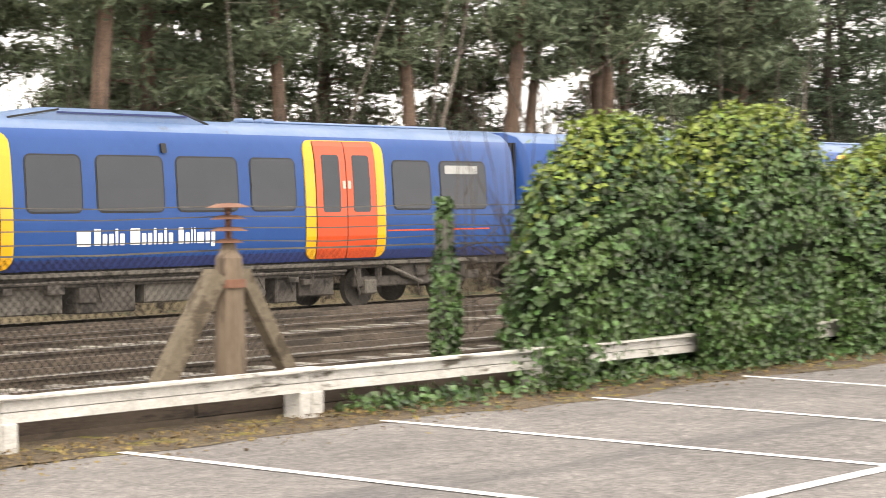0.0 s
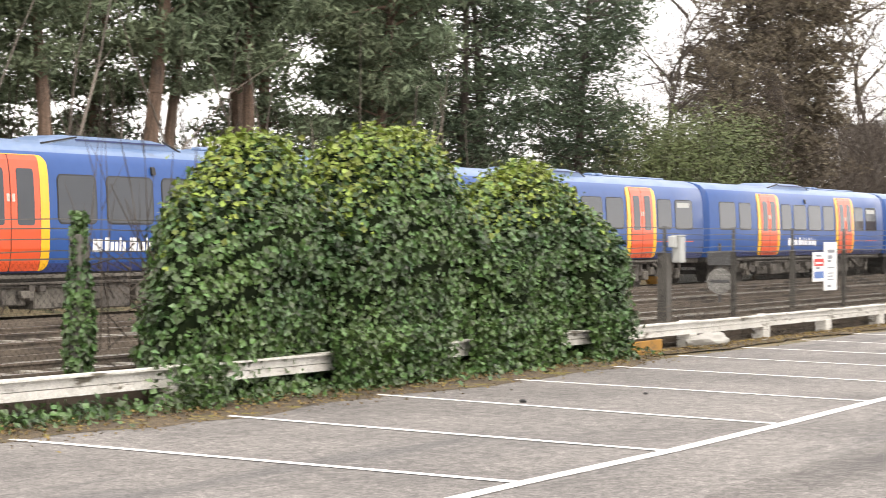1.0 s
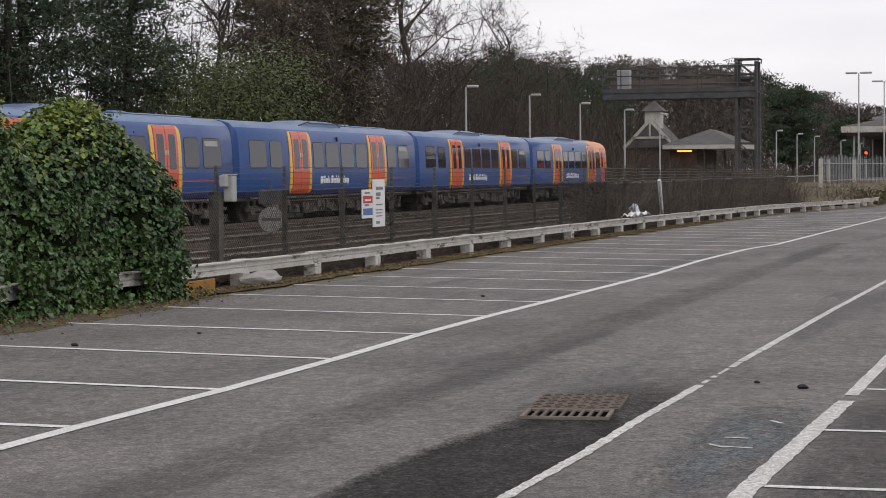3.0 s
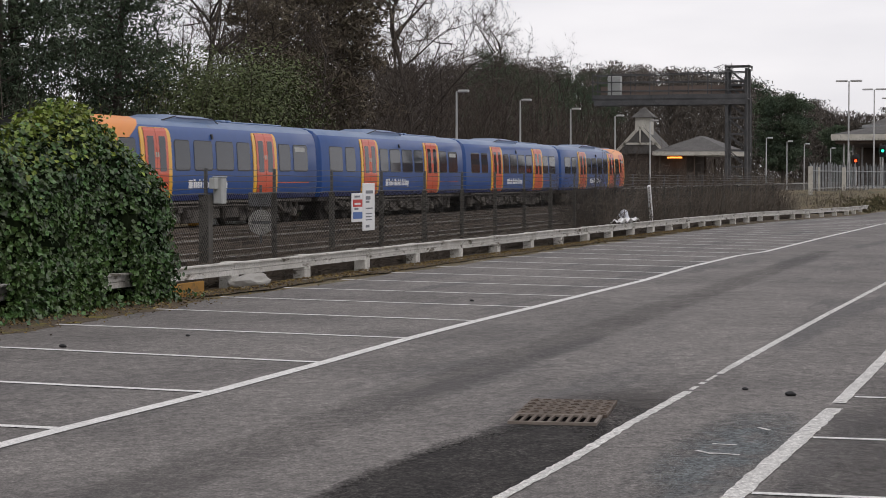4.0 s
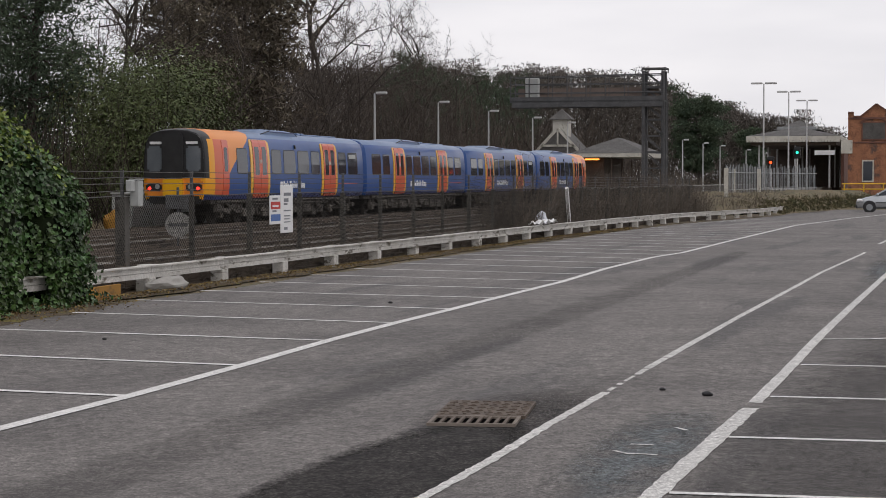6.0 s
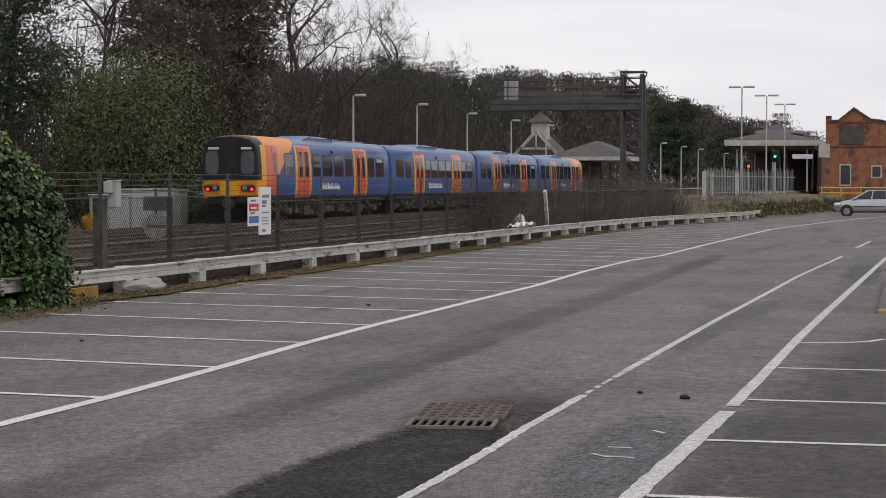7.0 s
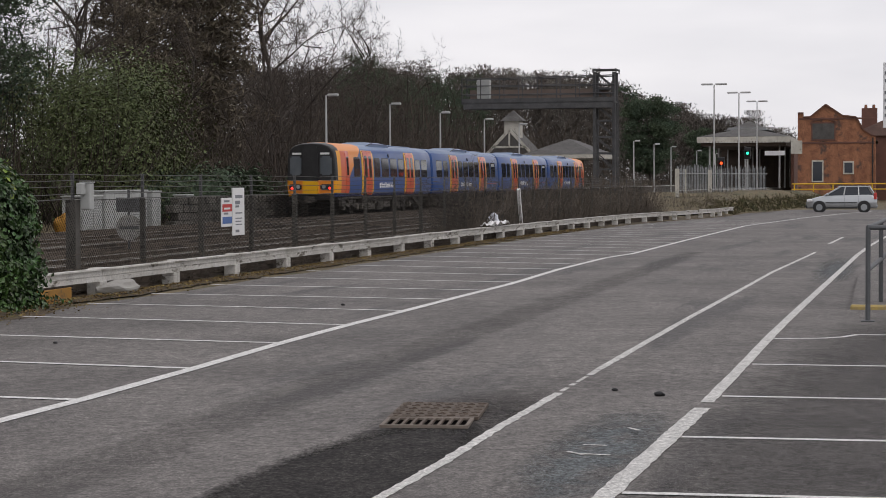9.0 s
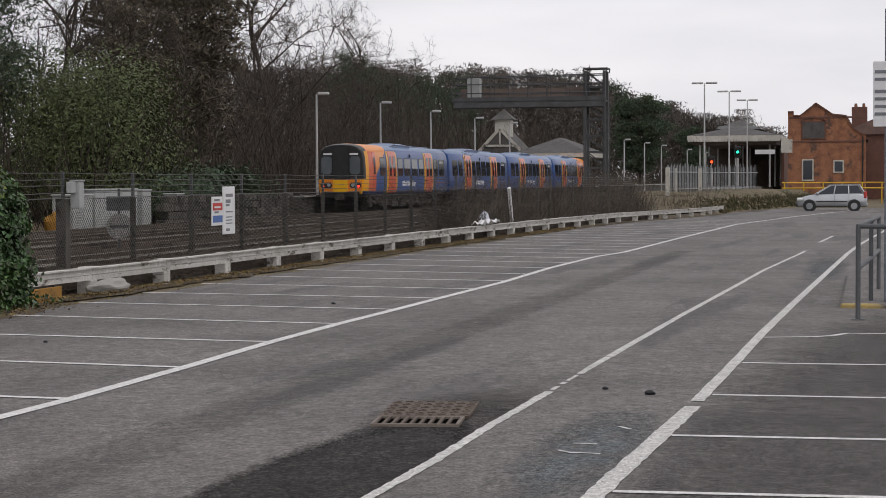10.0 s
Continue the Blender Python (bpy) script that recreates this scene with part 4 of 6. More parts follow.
def cab(car, xe, d):
    """The driving end at x = xe; d points into the carriage."""
    def face(name, y0, y1, z0, z1, off, material, label="", r=0.0, up=None):
        parts_bm = bmesh.new()
        a, b = sorted((xe - d * off, xe + d * 0.25))
        box(parts_bm, a, b, y0, y1, z0, z1)
        if r:
            bmesh.ops.bevel(parts_bm, geom=[e for e in parts_bm.edges if abs(e.verts[0].co.x - e.verts[1].co.x) > 0.1], offset=r, segments=4, affect="EDGES")
        return part(name, parts_bm, material, car if up is None else up, label)
    bm = bmesh.new()
    ring = [(y * 0.885, z) for y, z in SIDE if z > 1.7] + [(-y * 0.885, z) for y, z in SIDE[-2::-1] if z > 1.7]
    ring = [(y, 0.86 + (z - 0.86) * 0.955) for y, z in ring]
    a, b = [[bm.verts.new((xe + d * o, y, z)) for y, z in ring] for o in (-0.03, 0.2)]
    bm.faces.new(a); bm.faces.new(b[::-1])
    for k in range(len(ring)):
        bm.faces.new((a[k], b[k], b[(k + 1) % len(ring)], a[(k + 1) % len(ring)]))
    bmesh.ops.recalc_face_normals(bm, faces=bm.faces[:])
    mask = part("cab_mask", bm, BLACK, car, "black cab front")
    for s in (-1, 1):
        face("windscreen", min(s * 0.5, s * 1.1), max(s * 0.5, s * 1.1), 1.95, 2.92, 0.04, CAB_GLASS, "", 0.08, mask)
        face("number_panel", min(s * 0.5, s * 0.98), max(s * 0.5, s * 0.98), 3.0, 3.1, 0.045, WHITE, "white bars of the unit number", 0.0, mask)
        lamp = face("light_cluster", min(s * 0.5, s * 1.15), max(s * 0.5, s * 1.15), 1.2, 1.5, 0.06, BLACK, "", 0.06)
        bm = bmesh.new()
        rod(bm, (xe - d * 0.06, s * 0.68, 1.37), (xe - d * 0.075, s * 0.68, 1.37), 0.1, n=14)
        part("headlamp", bm, GALV, lamp)
        bm = bmesh.new()
        rod(bm, (xe - d * 0.06, s * 1.0, 1.3), (xe - d * 0.08, s * 1.0, 1.3), 0.065, n=12)
        part("tail_lamp", bm, LAMP_TAIL if d > 0 else GALV, lamp)
    face("gangway_door", -0.42, 0.42, 1.68, 3.42, 0.14, BLACK, "black gangway door", 0.08)
    face("coupler_cover", -0.4, 0.4, 1.0, 1.66, 0.2, YELLOW, "yellow panel over the coupler", 0.03)
    face("lower_panel", -1.2, 1.2, 1.02, 1.68, 0.035, CAB_ORANGE, "orange panel below the windscreens", 0.1)
    face("bumper", -1.12, 1.12, 0.72, 1.0, 0.05, BLACK, "", 0.1)
    face("coupler", -0.2, 0.2, 0.55, 0.9, 0.5, GRIME, "", 0.05)
    for s in (-1, 1):
        xa, xb = sorted((xe + d * 1.55, xe + d * 2.2))
        c = part("cab_door", side_panel(xa, xb, 1.0, 3.2, 0.08, 0.012, s, 0.02), RED, car, "red cab door")
        part("cab_door_window", side_panel(xa + 0.16, xb - 0.16, 1.95, 2.9, 0.06, 0.018, s, 0.01), GLASS, c)


def make_train():
    rng = random.Random(11)
    cars = [carriage("rear", rng), carriage("mid", rng), None, carriage("front", rng)]
    cars[2] = copy_thing(cars[1], pose(0, 0, 0))
    return cars


# ---- chain-link fence with wire strands ----
FENCE_Y = 12.3


def make_fence():
    f = thing("chain_link_fence", "old chain-link fence on concrete posts with wire strands above", "fence")
    xs = [2.2, 5.0, 7.9, 10.72, 13.2, 16.0, 18.8, 21.6, 24.3] + [27.05 + 2.83 * k for k in range(26)]
    rng = random.Random(5)
    for k, x in enumerate(xs):
        if x in (7.9, 10.72, 13.2):
            continue
        z0, z1 = lie(x) - 0.1, 1.4 + fence_lie(x)
        thick = 0.085 if abs(x - 27.05) < 0.1 else 0.036 + 0.012 * rng.random()
        lean = rng.uniform(-0.02, 0.02)
        bm = bmesh.new()
        beam(bm, (x, FENCE_Y, z0), (x + lean, FENCE_Y, z1), thick * 2, thick * 2)
        p = part("post", bm, CONC, f)
        part("strand_arm", beam(bmesh.new(), (x + lean, FENCE_Y, z1 - 0.08), (x + lean, FENCE_Y, z1 + 0.42), 0.045, 0.045), DARK_STEEL, f)
    for h in (0.02, 0.10, 0.21, 0.31, 0.40):
        r = 0.011 if h == 0.02 else 0.0075
        for a, b in zip(xs, xs[1:]):
            ma, mb = 1.4 + fence_lie(a) + h, 1.4 + fence_lie(b) + h
            mid = ((a + b) / 2, FENCE_Y - 0.06, (ma + mb) / 2 - rng.uniform(0.005, 0.03))
            bm = rod(bmesh.new(), (a, FENCE_Y - 0.06, ma), mid, r, n=4, caps=False)
            rod(bm, mid, (b, FENCE_Y - 0.06, mb), r, n=4, caps=False)
            part("wire_strand", bm, STRAND, f)
    # woven mesh: flat diagonal wires
    verts, faces = [], []

    def wire(x0, z0, x1, z1, y, r):
        n = len(verts)
        dx, dz = x1 - x0, z1 - z0
        s = math.hypot(dx, dz)
        ox, oz = -dz / s * r, dx / s * r
        verts.extend([(x0 + ox, y, z0 + oz), (x0 - ox, y, z0 - oz), (x1 - ox, y, z1 - oz), (x1 + ox, y, z1 + oz),
                      (x0, y - r, z0), (x1, y - r, z1)])
        faces.extend([(n, n + 4, n + 5, n + 3), (n + 4, n + 1, n + 2, n + 5)])
    step = 0.082
    x = 4.0
    while x < 100:
        r = 0.0042 if x < 10.7 else 0.0016 if x < 16 else 0.0038
        if x > 26 or x < 15.5:
            h = 1.4 + fence_lie(x) - lie(x) - 0.02
            for s in (-1, 1):
                wire(x, lie(x) + 0.02, x + s * h, lie(x) + 0.02 + h, FENCE_Y - 0.07 - 0.004 * s, r)
        x += step if x < 60 else step * 2
    tagged(quick("mesh", verts, faces, WIRE, f, "diagonal woven wire mesh"), kind="stuff")
    # junction box on the thick post
    j = thing("junction_box", "pale grey metal box fixed to a fence post", "junction box", pose(27.0, FENCE_Y - 0.18, 1.22))
    part("body", crate(0.1, 0.28, -0.08, 0.08, 0.0, 0.42, bevel=0.015), CABINET, j)
    part("bracket", crate(-0.05, 0.099, -0.02, 0.08, 0.24, 0.42, bevel=0.01), CABINET, j)
    part("lid", crate(0.09, 0.29, -0.09, 0.09, 0.421, 0.44, bevel=0.006), CABINET, j)
    d = thing("round_sign_back", "grey round sign on a thin pole between the tracks", "sign", pose(46.3, 19.45, 0.44, 0, 0, -67))
    bare = mat("bare_sign_metal", (0.17, 0.165, 0.155), (0.24, 0.235, 0.22), 2, 0.75, speck=0.3)
    part("disc", rod(bmesh.new(), (0, -0.015, 0), (0, 0.015, 0), 0.34, n=32), bare, d)
    part("bar", crate(-0.25, 0.25, -0.03, -0.016, -0.04, 0.04, bevel=0.004), DARK_STEEL, d)
    part("pole", rod(bmesh.new(), (0, 0.04, -0.8), (0, 0.04, 1.0), 0.035, n=8), DARK_STEEL, d)
    part("plate", crate(-0.33, 0.33, -0.015, 0.015, 0.42, 0.8, bevel=0.008), DARK_STEEL, d, "dark rectangular plate above the disc")
    make_notices()
    w = thing("leaning_marker_post", "white marker post leaning against the fence", "marker post", pose(62.8, 12.05, lie(62)))
    part("post", beam(bmesh.new(), (0.35, 0, 0.1), (-0.25, 0, 1.55), 0.1, 0.16), WHITE, w)


def make_notices():
    y = FENCE_Y - 0.14
    tall = thing("tall_notice", "tall white notice board on the fence", "notice", pose(34.35, y, 0.61))
    part("board", crate(-0.33, 0.33, -0.015, 0.015, 0, 0.92, bevel=0.006), WHITE, tall)
    part("fixing", box(bmesh.new(), -0.03, 0.03, 0.0155, 0.075, 0.2, 0.8), CONC, tall)
    small = thing("small_notice", "small white, red and blue notice board on the fence", "notice", pose(33.7, y, 0.79))
    part("board", crate(-0.3, 0.28, -0.012, 0.012, 0, 0.55, bevel=0.005), WHITE, small)
    part("fixing", box(bmesh.new(), -0.03, 0.03, 0.0125, 0.075, 0.1, 0.5), CONC, small)
    part("red_band", box(bmesh.new(), -0.27, 0.25, -0.018, -0.0125, 0.29, 0.43), PAPER_RED, small)
    part("blue_band", box(bmesh.new(), -0.27, 0.25, -0.018, -0.0125, 0.06, 0.19), PAPER_BLUE, small)
    for z, w in ((0.47, 0.3), (0.235, 0.22), (0.33, 0.34)):
        part("text_bar", box(bmesh.new(), -0.2, -0.2 + w, -0.022, -0.0185, z, z + 0.035), PRINT if z != 0.33 else WHITE, small)
    for z, w, h in ((0.72, 0.4, 0.06), (0.6, 0.26, 0.07), (0.54, 0.2, 0.04), (0.42, 0.38, 0.025), (0.32, 0.36, 0.02), (0.26, 0.33, 0.02), (0.2, 0.36, 0.02), (0.06, 0.2, 0.05)):
        part("text_bar", box(bmesh.new(), -0.2, -0.2 + w, -0.021, -0.0155, z, z + h), PRINT, tall)


def make_strutted_pole():
    p = thing("strutted_pole", "rust-brown stub pole braced by two struts, with old crossarms", "pole", pose(10.52, 12.05, -0.1))
    bm = bmesh.new()
    levels = [(0, 0.145), (0.5, 0.14), (1.1, 0.125), (1.45, 0.115), (1.52, 0.07), (1.6, 0.055)]
    rows = [[bm.verts.new((r * math.cos(k * math.tau / 10), r * math.sin(k * math.tau / 10), z)) for k in range(10)] for z, r in levels]
    for a, b in zip(rows, rows[1:]):
        for k in range(10):
            bm.faces.new((a[k], a[(k + 1) % 10], b[(k + 1) % 10], b[k]))
    bm.faces.new(rows[-1])
    part("shaft", bm, RUSTY, p)
    part("strut", beam(bmesh.new(), (-1.0, 0.05, 0), (-0.15, 0, 1.32), 0.15, 0.16), LICHEN, p, "lichen-covered timber strut")
    part("strut", beam(bmesh.new(), (0.98, 0.05, 0), (0.13, 0, 1.32), 0.12, 0.13), LICHEN, p, "lichen-covered timber strut")
    part("spindle", rod(bmesh.new(), (0, 0, 1.5), (0, 0, 1.92), 0.03, n=8), INSULATOR, p)
    for z, w in ((1.58, 0.13), (1.68, 0.17), (1.78, 0.16), (1.88, 0.19)):
        bm = bmesh.new()
        rod(bm, (0, 0, z), (0, 0, z + 0.035), w, w * 0.5, n=12)
        part("insulator_disc", bm, INSULATOR, p)
    part("band", rod(bmesh.new(), (0, 0, 1.2), (0, 0, 1.27), 0.145, 0.14, n=12), INSULATOR, p)


# ---- foliage ----
def leaf_cloud(points, normals, size, rng, fold=0.25, flat=0.55, slim=0.48, simple=False):
    """Many small folded leaves: four triangles each, at the points and turned roughly to the normals."""
    n = len(points)
    g = np.random.default_rng(rng)
    nrm = normals + g.normal(0, flat, (n, 3))
    nrm /= np.linalg.norm(nrm, axis=1, keepdims=True) + 1e-9
    t = np.cross(nrm, g.normal(0, 1, (n, 3)) + np.array([0, 0, -0.8]))
    t /= np.linalg.norm(t, axis=1, keepdims=True) + 1e-9
    b = np.cross(nrm, t)
    s = size * g.uniform(0.6, 1.35, (n, 1))
    if simple:
        v = np.stack([points - b * s * 0.5, points + t * s * slim + nrm * s * fold * 0.5, points + b * s * 0.6, points - t * s * slim], 1).reshape(-1, 3)
        i = np.arange(n)[:, None] * 4
        return v, np.concatenate([i + [0, 1, 2], i + [0, 2, 3]], 1).reshape(-1, 3)
    v = np.stack([points - b * s * 0.5, points + t * s * 0.48 + nrm * s * fold * 0.5, points + b * s * 0.62,
                  points - t * s * 0.48 + nrm * s * fold * 0.5, points - nrm * s * fold * 0.25], 1).reshape(-1, 3)
    i = np.arange(n)[:, None] * 5
    f = np.concatenate([i + [0, 1, 4], i + [1, 2, 4], i + [2, 3, 4], i + [3, 0, 4]], 1).reshape(-1, 3)
    return v, f


HEDGE_TOP = [(13.5, 0.6), (13.9, 1.8), (14.6, 2.2), (15.4, 2.6), (16.0, 2.72), (16.6, 2.55), (17.0, 1.95), (17.4, 2.55), (18.1, 2.78),
             (18.9, 2.86), (19.4, 2.88), (19.75, 2.45), (20.2, 1.85), (21.1, 2.32), (21.9, 2.56), (22.5, 2.56), (22.95, 2.15), (23.2, 1.98), (23.7, 2.05), (24.0, 1.95), (24.2, 1.5)]
# stretches where the barrier shows through the ivy
RAIL_GAPS = ((14.2, 16.2), (18.55, 19.15), (21.35, 22.3))
HEDGE_Y = 12.1


def hedge_shape(x):
    """Top of the ivy bank at x: three humps and a lower shoulder."""
    return along(HEDGE_TOP, min(max(x, 13.5), 24.2))


def make_hedge():
    h = thing("ivy_hedge", "dense green ivy-covered hedge over the barrier, yellow-green tops", "hedge")
    g = np.random.default_rng(8)
    x0, x1 = 13.55, 23.9
    core = bmesh.new()
    nx, na = 70, 18
    rows = []
    for i in range(nx + 1):
        x = x0 + (x1 - x0) * i / nx
        top = max(0.5, hedge_shape(x))
        end = min(1.0, (x - x0 + 0.05) / 0.7, (x1 - x + 0.05) / 0.45) ** 0.5
        row = []
        for k in range(na + 1):
            a = math.pi * k / na
            yy = -math.cos(a)
            zz = max(0.0, math.sin(a)) ** 0.45
            bulge = 0.16 * noise.noise(Vector((x * 1.3, zz * top * 1.6, 2.0 * (yy > 0)))) + 0.07 * noise.noise(Vector((x * 4, zz * top * 4, 9)))
            depth = (0.76 + bulge) * (0.75 + 0.25 * end) * (1 - 0.58 * zz ** 7) * (0.86 if zz * top < 0.5 and yy < 0 else 1)
            cleft = sum(math.exp(-((x - c) / 0.28) ** 2) for c in (16.45, 19.5, 22.25))
            depth *= 1 - 0.5 * cleft * (yy < 0.2)
            if yy < 0 and zz * top < 0.75 and any(a < x < b for a, b in RAIL_GAPS):
                depth = min(depth, 0.56)
            shear = 1.1 * max(0.0, 1 - (x - x0) / 3.0) * (yy * depth + 0.7)
            row.append(core.verts.new((x + shear, HEDGE_Y + yy * depth, max(-0.05, zz * top * (0.7 + 0.3 * end) + 0.15 * noise.noise(Vector((x * 2.3, yy * 2, 4))) * zz))))
        rows.append(row)
    for a, b in zip(rows, rows[1:]):
        for k in range(na):
            core.faces.new((a[k], b[k], b[k + 1], a[k + 1]))
    core.faces.new(rows[0])
    core.faces.new(rows[-1][::-1])
    bmesh.ops.recalc_face_normals(core, faces=core.faces[:])
    core.normal_update()
    pts, nrs, tops = [], [], []
    for f in core.faces:
        area, c = f.calc_area(), f.calc_center_median()
        n = min(area, 0.2) * (1250 if c.y < HEDGE_Y + 0.25 or c.z > 1.2 else 120)
        for _ in range(int(n + g.random())):
            w = g.dirichlet(np.ones(len(f.verts)))
            p = sum((Vector(v.co) * float(q) for v, q in zip(f.verts, w)), Vector())
            p += f.normal * float(g.normal(0.04, 0.055))
            if p.z < 0.0:
                continue
            pts.append(p)
            nrs.append(f.normal)
    pts, nrs = np.array(pts), np.array(nrs)
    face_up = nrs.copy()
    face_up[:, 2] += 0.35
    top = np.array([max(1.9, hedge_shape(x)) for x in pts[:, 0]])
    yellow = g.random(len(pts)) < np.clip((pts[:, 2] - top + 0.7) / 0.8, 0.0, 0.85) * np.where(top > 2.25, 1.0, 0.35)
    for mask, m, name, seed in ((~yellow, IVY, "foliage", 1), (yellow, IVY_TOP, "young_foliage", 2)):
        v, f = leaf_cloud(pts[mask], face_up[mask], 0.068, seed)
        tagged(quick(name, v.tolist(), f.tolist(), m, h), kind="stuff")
    # solid core, coloured as the deep shade behind the leaves
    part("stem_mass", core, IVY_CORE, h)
    # stray shoots above the outline
    v0 = []
    for _ in range(900):
        x = g.uniform(15.2, 23.7)
        v0.append((x, HEDGE_Y + g.normal(0, 0.2), hedge_shape(x) + abs(g.normal(0, 0.07)) - 0.05))
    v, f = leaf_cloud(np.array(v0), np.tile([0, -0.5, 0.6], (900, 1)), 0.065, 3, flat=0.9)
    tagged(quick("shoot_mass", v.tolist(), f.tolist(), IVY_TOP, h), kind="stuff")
    # tall bare shoots behind the near end
    bm = bmesh.new()
    rng = random.Random(13)
    for x, top in ((13.95, 3.35), (14.3, 3.2), (14.7, 3.75), (15.0, 3.3), (15.2, 3.9), (15.5, 3.4), (15.85, 3.75), (14.1, 2.8)):
        shoot = limb(bm, (x + rng.uniform(-0.15, 0.15), 12.55, 0.5), (rng.uniform(-0.05, 0.05), 0, 1), top - 0.5, 0.009, rng, 5, 0.05, 5)
        for q in shoot[2:4]:
            limb(bm, q, (rng.uniform(-0.6, 0.6), rng.uniform(-0.3, 0.3), 1), 0.6, 0.006, rng, 2, 0.1, 4)
    tagged(part("tall_shoot_mass", bm, TWIG, h), kind="stuff")
    bm = bmesh.new()
    rng = random.Random(3)
    for _ in range(40):
        x = rng.uniform(13.6, 14.8)
        a = Vector((x, 12.1 + rng.uniform(-0.4, 0.3), rng.uniform(0.1, 1.6)))
        rod(bm, a, a + Vector((rng.uniform(-0.9, 0.3), rng.uniform(-0.2, 0.2), rng.uniform(-0.2, 0.7))), 0.008, 0.003, n=4)
    tagged(part("bare_stem_mass", bm, TWIG, h), kind="stuff")
    # trailing ivy at the foot, over the gap in the rail
    v0 = []
    for _ in range(2600):
        x = g.uniform(11.2, 23.8)
        v0.append((x, 11.5 - abs(g.normal(0, 0.3)), lie(x) + 0.02 + abs(g.normal(0, 0.07)) + (0.45 if 13.4 < x < 14.6 and g.random() < 0.6 else 0) * g.random()))
    for _ in range(9000):
        a, b = ((16.25, 18.55), (19.15, 21.35), (22.3, 23.5))[g.choice(3, p=[0.48, 0.4, 0.12])]
        x = g.uniform(a, b)
        v0.append((x, 11.24 - abs(g.normal(0, 0.1)), lie(x) + 0.66 * g.random() ** 0.8))
    # a tuft spilling over the rail
    for _ in range(420):
        x = g.normal(13.85, 0.24)
        v0.append((x, 11.12 - abs(g.normal(0, 0.09)), lie(x) + 0.52 * g.random() ** 0.7))
    v, f = leaf_cloud(np.array(v0), np.tile([0, -0.7, 0.6], (len(v0), 1)), 0.068, 6, flat=0.7)
    t = thing("ground_ivy", "trailing ivy creeping along the foot of the hedge", "ivy", kind="stuff")
    tagged(quick("foliage", v.tolist(), f.tolist(), IVY, t), kind="stuff")


def make_ivy_post():
    p = thing("ivy_clad_post", "fence post wrapped in climbing green ivy", "ivy", pose(13.2, 12.0, -0.1))
    part("post", crate(-0.07, 0.07, -0.07, 0.07, 0, 1.75, bevel=0.01), CONC, p)
    g = np.random.default_rng(12)
    n = 1300
    z = g.uniform(0.25, 1.95, n)
    a = g.uniform(0, math.tau, n)
    r = (0.08 + 0.085 * np.sin(np.clip(z / 1.5, 0, 1) * math.pi) ** 0.6) * np.sqrt(g.uniform(0.3, 1, n))
    pts = np.stack([r * np.cos(a), r * np.sin(a), z], 1)
    v, f = leaf_cloud(pts, np.stack([np.cos(a), np.sin(a), 0 * a + 0.4], 1), 0.065, 13)
    tagged(quick("foliage", v.tolist(), f.tolist(), IVY, p), kind="stuff")


def limb(bm, a, direction, length, r, rng, segs=4, wander=0.18, n=5, droop=0.0):
    """A bent tapering branch; returns its points."""
    pts, d = [Vector(a)], Vector(direction).normalized()
    for k in range(segs):
        d = (d + Vector((rng.gauss(0, wander), rng.gauss(0, wander), rng.gauss(0, wander) - droop))).normalized()
        pts.append(pts[-1] + d * length / segs)
    for k in range(segs):
        rod(bm, pts[k], pts[k + 1], r * (1 - 0.85 * k / segs), r * (1 - 0.85 * (k + 1) / segs), n=n, caps=False)
    return pts


def pine_tree(seed, h, bare=0.45, spread=3.4, clumps=70, leafmat=None, barkmat=None, name="pine_tree", label="tall Scots pine with reddish trunk and dark crown", lean=0.0, leaf=0.3, dense_by=150, slim=0.085):
    """Trunk, limbs and a loose crown of needle clumps."""
    rng, g = random.Random(seed), np.random.default_rng(seed)
    t = thing(name, label, "tree", None, "trees behind the railway")
    bm = bmesh.new()
    trunk = limb(bm, (0, 0, -0.4), (lean, 0, 1), h * 0.97, 0.016 * h, rng, 9, 0.035, 9)
    pts, nrs = [], []
    count = clumps
    for k in range(count):
        f = bare + (1 - bare) * (k + rng.random()) / count
        i = min(int(f * 9), 8)
        base = trunk[i].lerp(trunk[i + 1], f * 9 - i)
        a = rng.uniform(0, math.tau)
        reach = spread * (0.35 + 0.65 * math.sin(math.pi * min(1, 0.25 + 0.75 * (1 - f) / (1 - bare)))) * rng.uniform(0.45, 1.1)
        br = limb(bm, base, (math.cos(a), math.sin(a), rng.uniform(-0.05, 0.45)), reach, 0.03 + 0.01 * reach, rng, 3, 0.2, 4)
        for tip, w in ((br[-1], 1.0), (br[-2], 0.8)):
            m = int(dense_by * w)
            q = g.normal(0, 1, (m, 3)) * np.array([0.62, 0.62, 0.26]) * (0.75 + 0.1 * reach) + np.array(tip) + [0, 0, 0.15]
            pts.append(q)
            nrs.append(g.normal(0, 1, (m, 3)) + [0, 0, 0.6])
    part("trunk", bm, barkmat or PINE_BARK, t)
    v, f = leaf_cloud(np.concatenate(pts), np.concatenate(nrs), leaf, seed, fold=0.5, flat=0.6, slim=slim, simple=True)
    tagged(quick("crown", v.tolist(), f.tolist(), leafmat or PINE, t), kind="stuff")
    return t


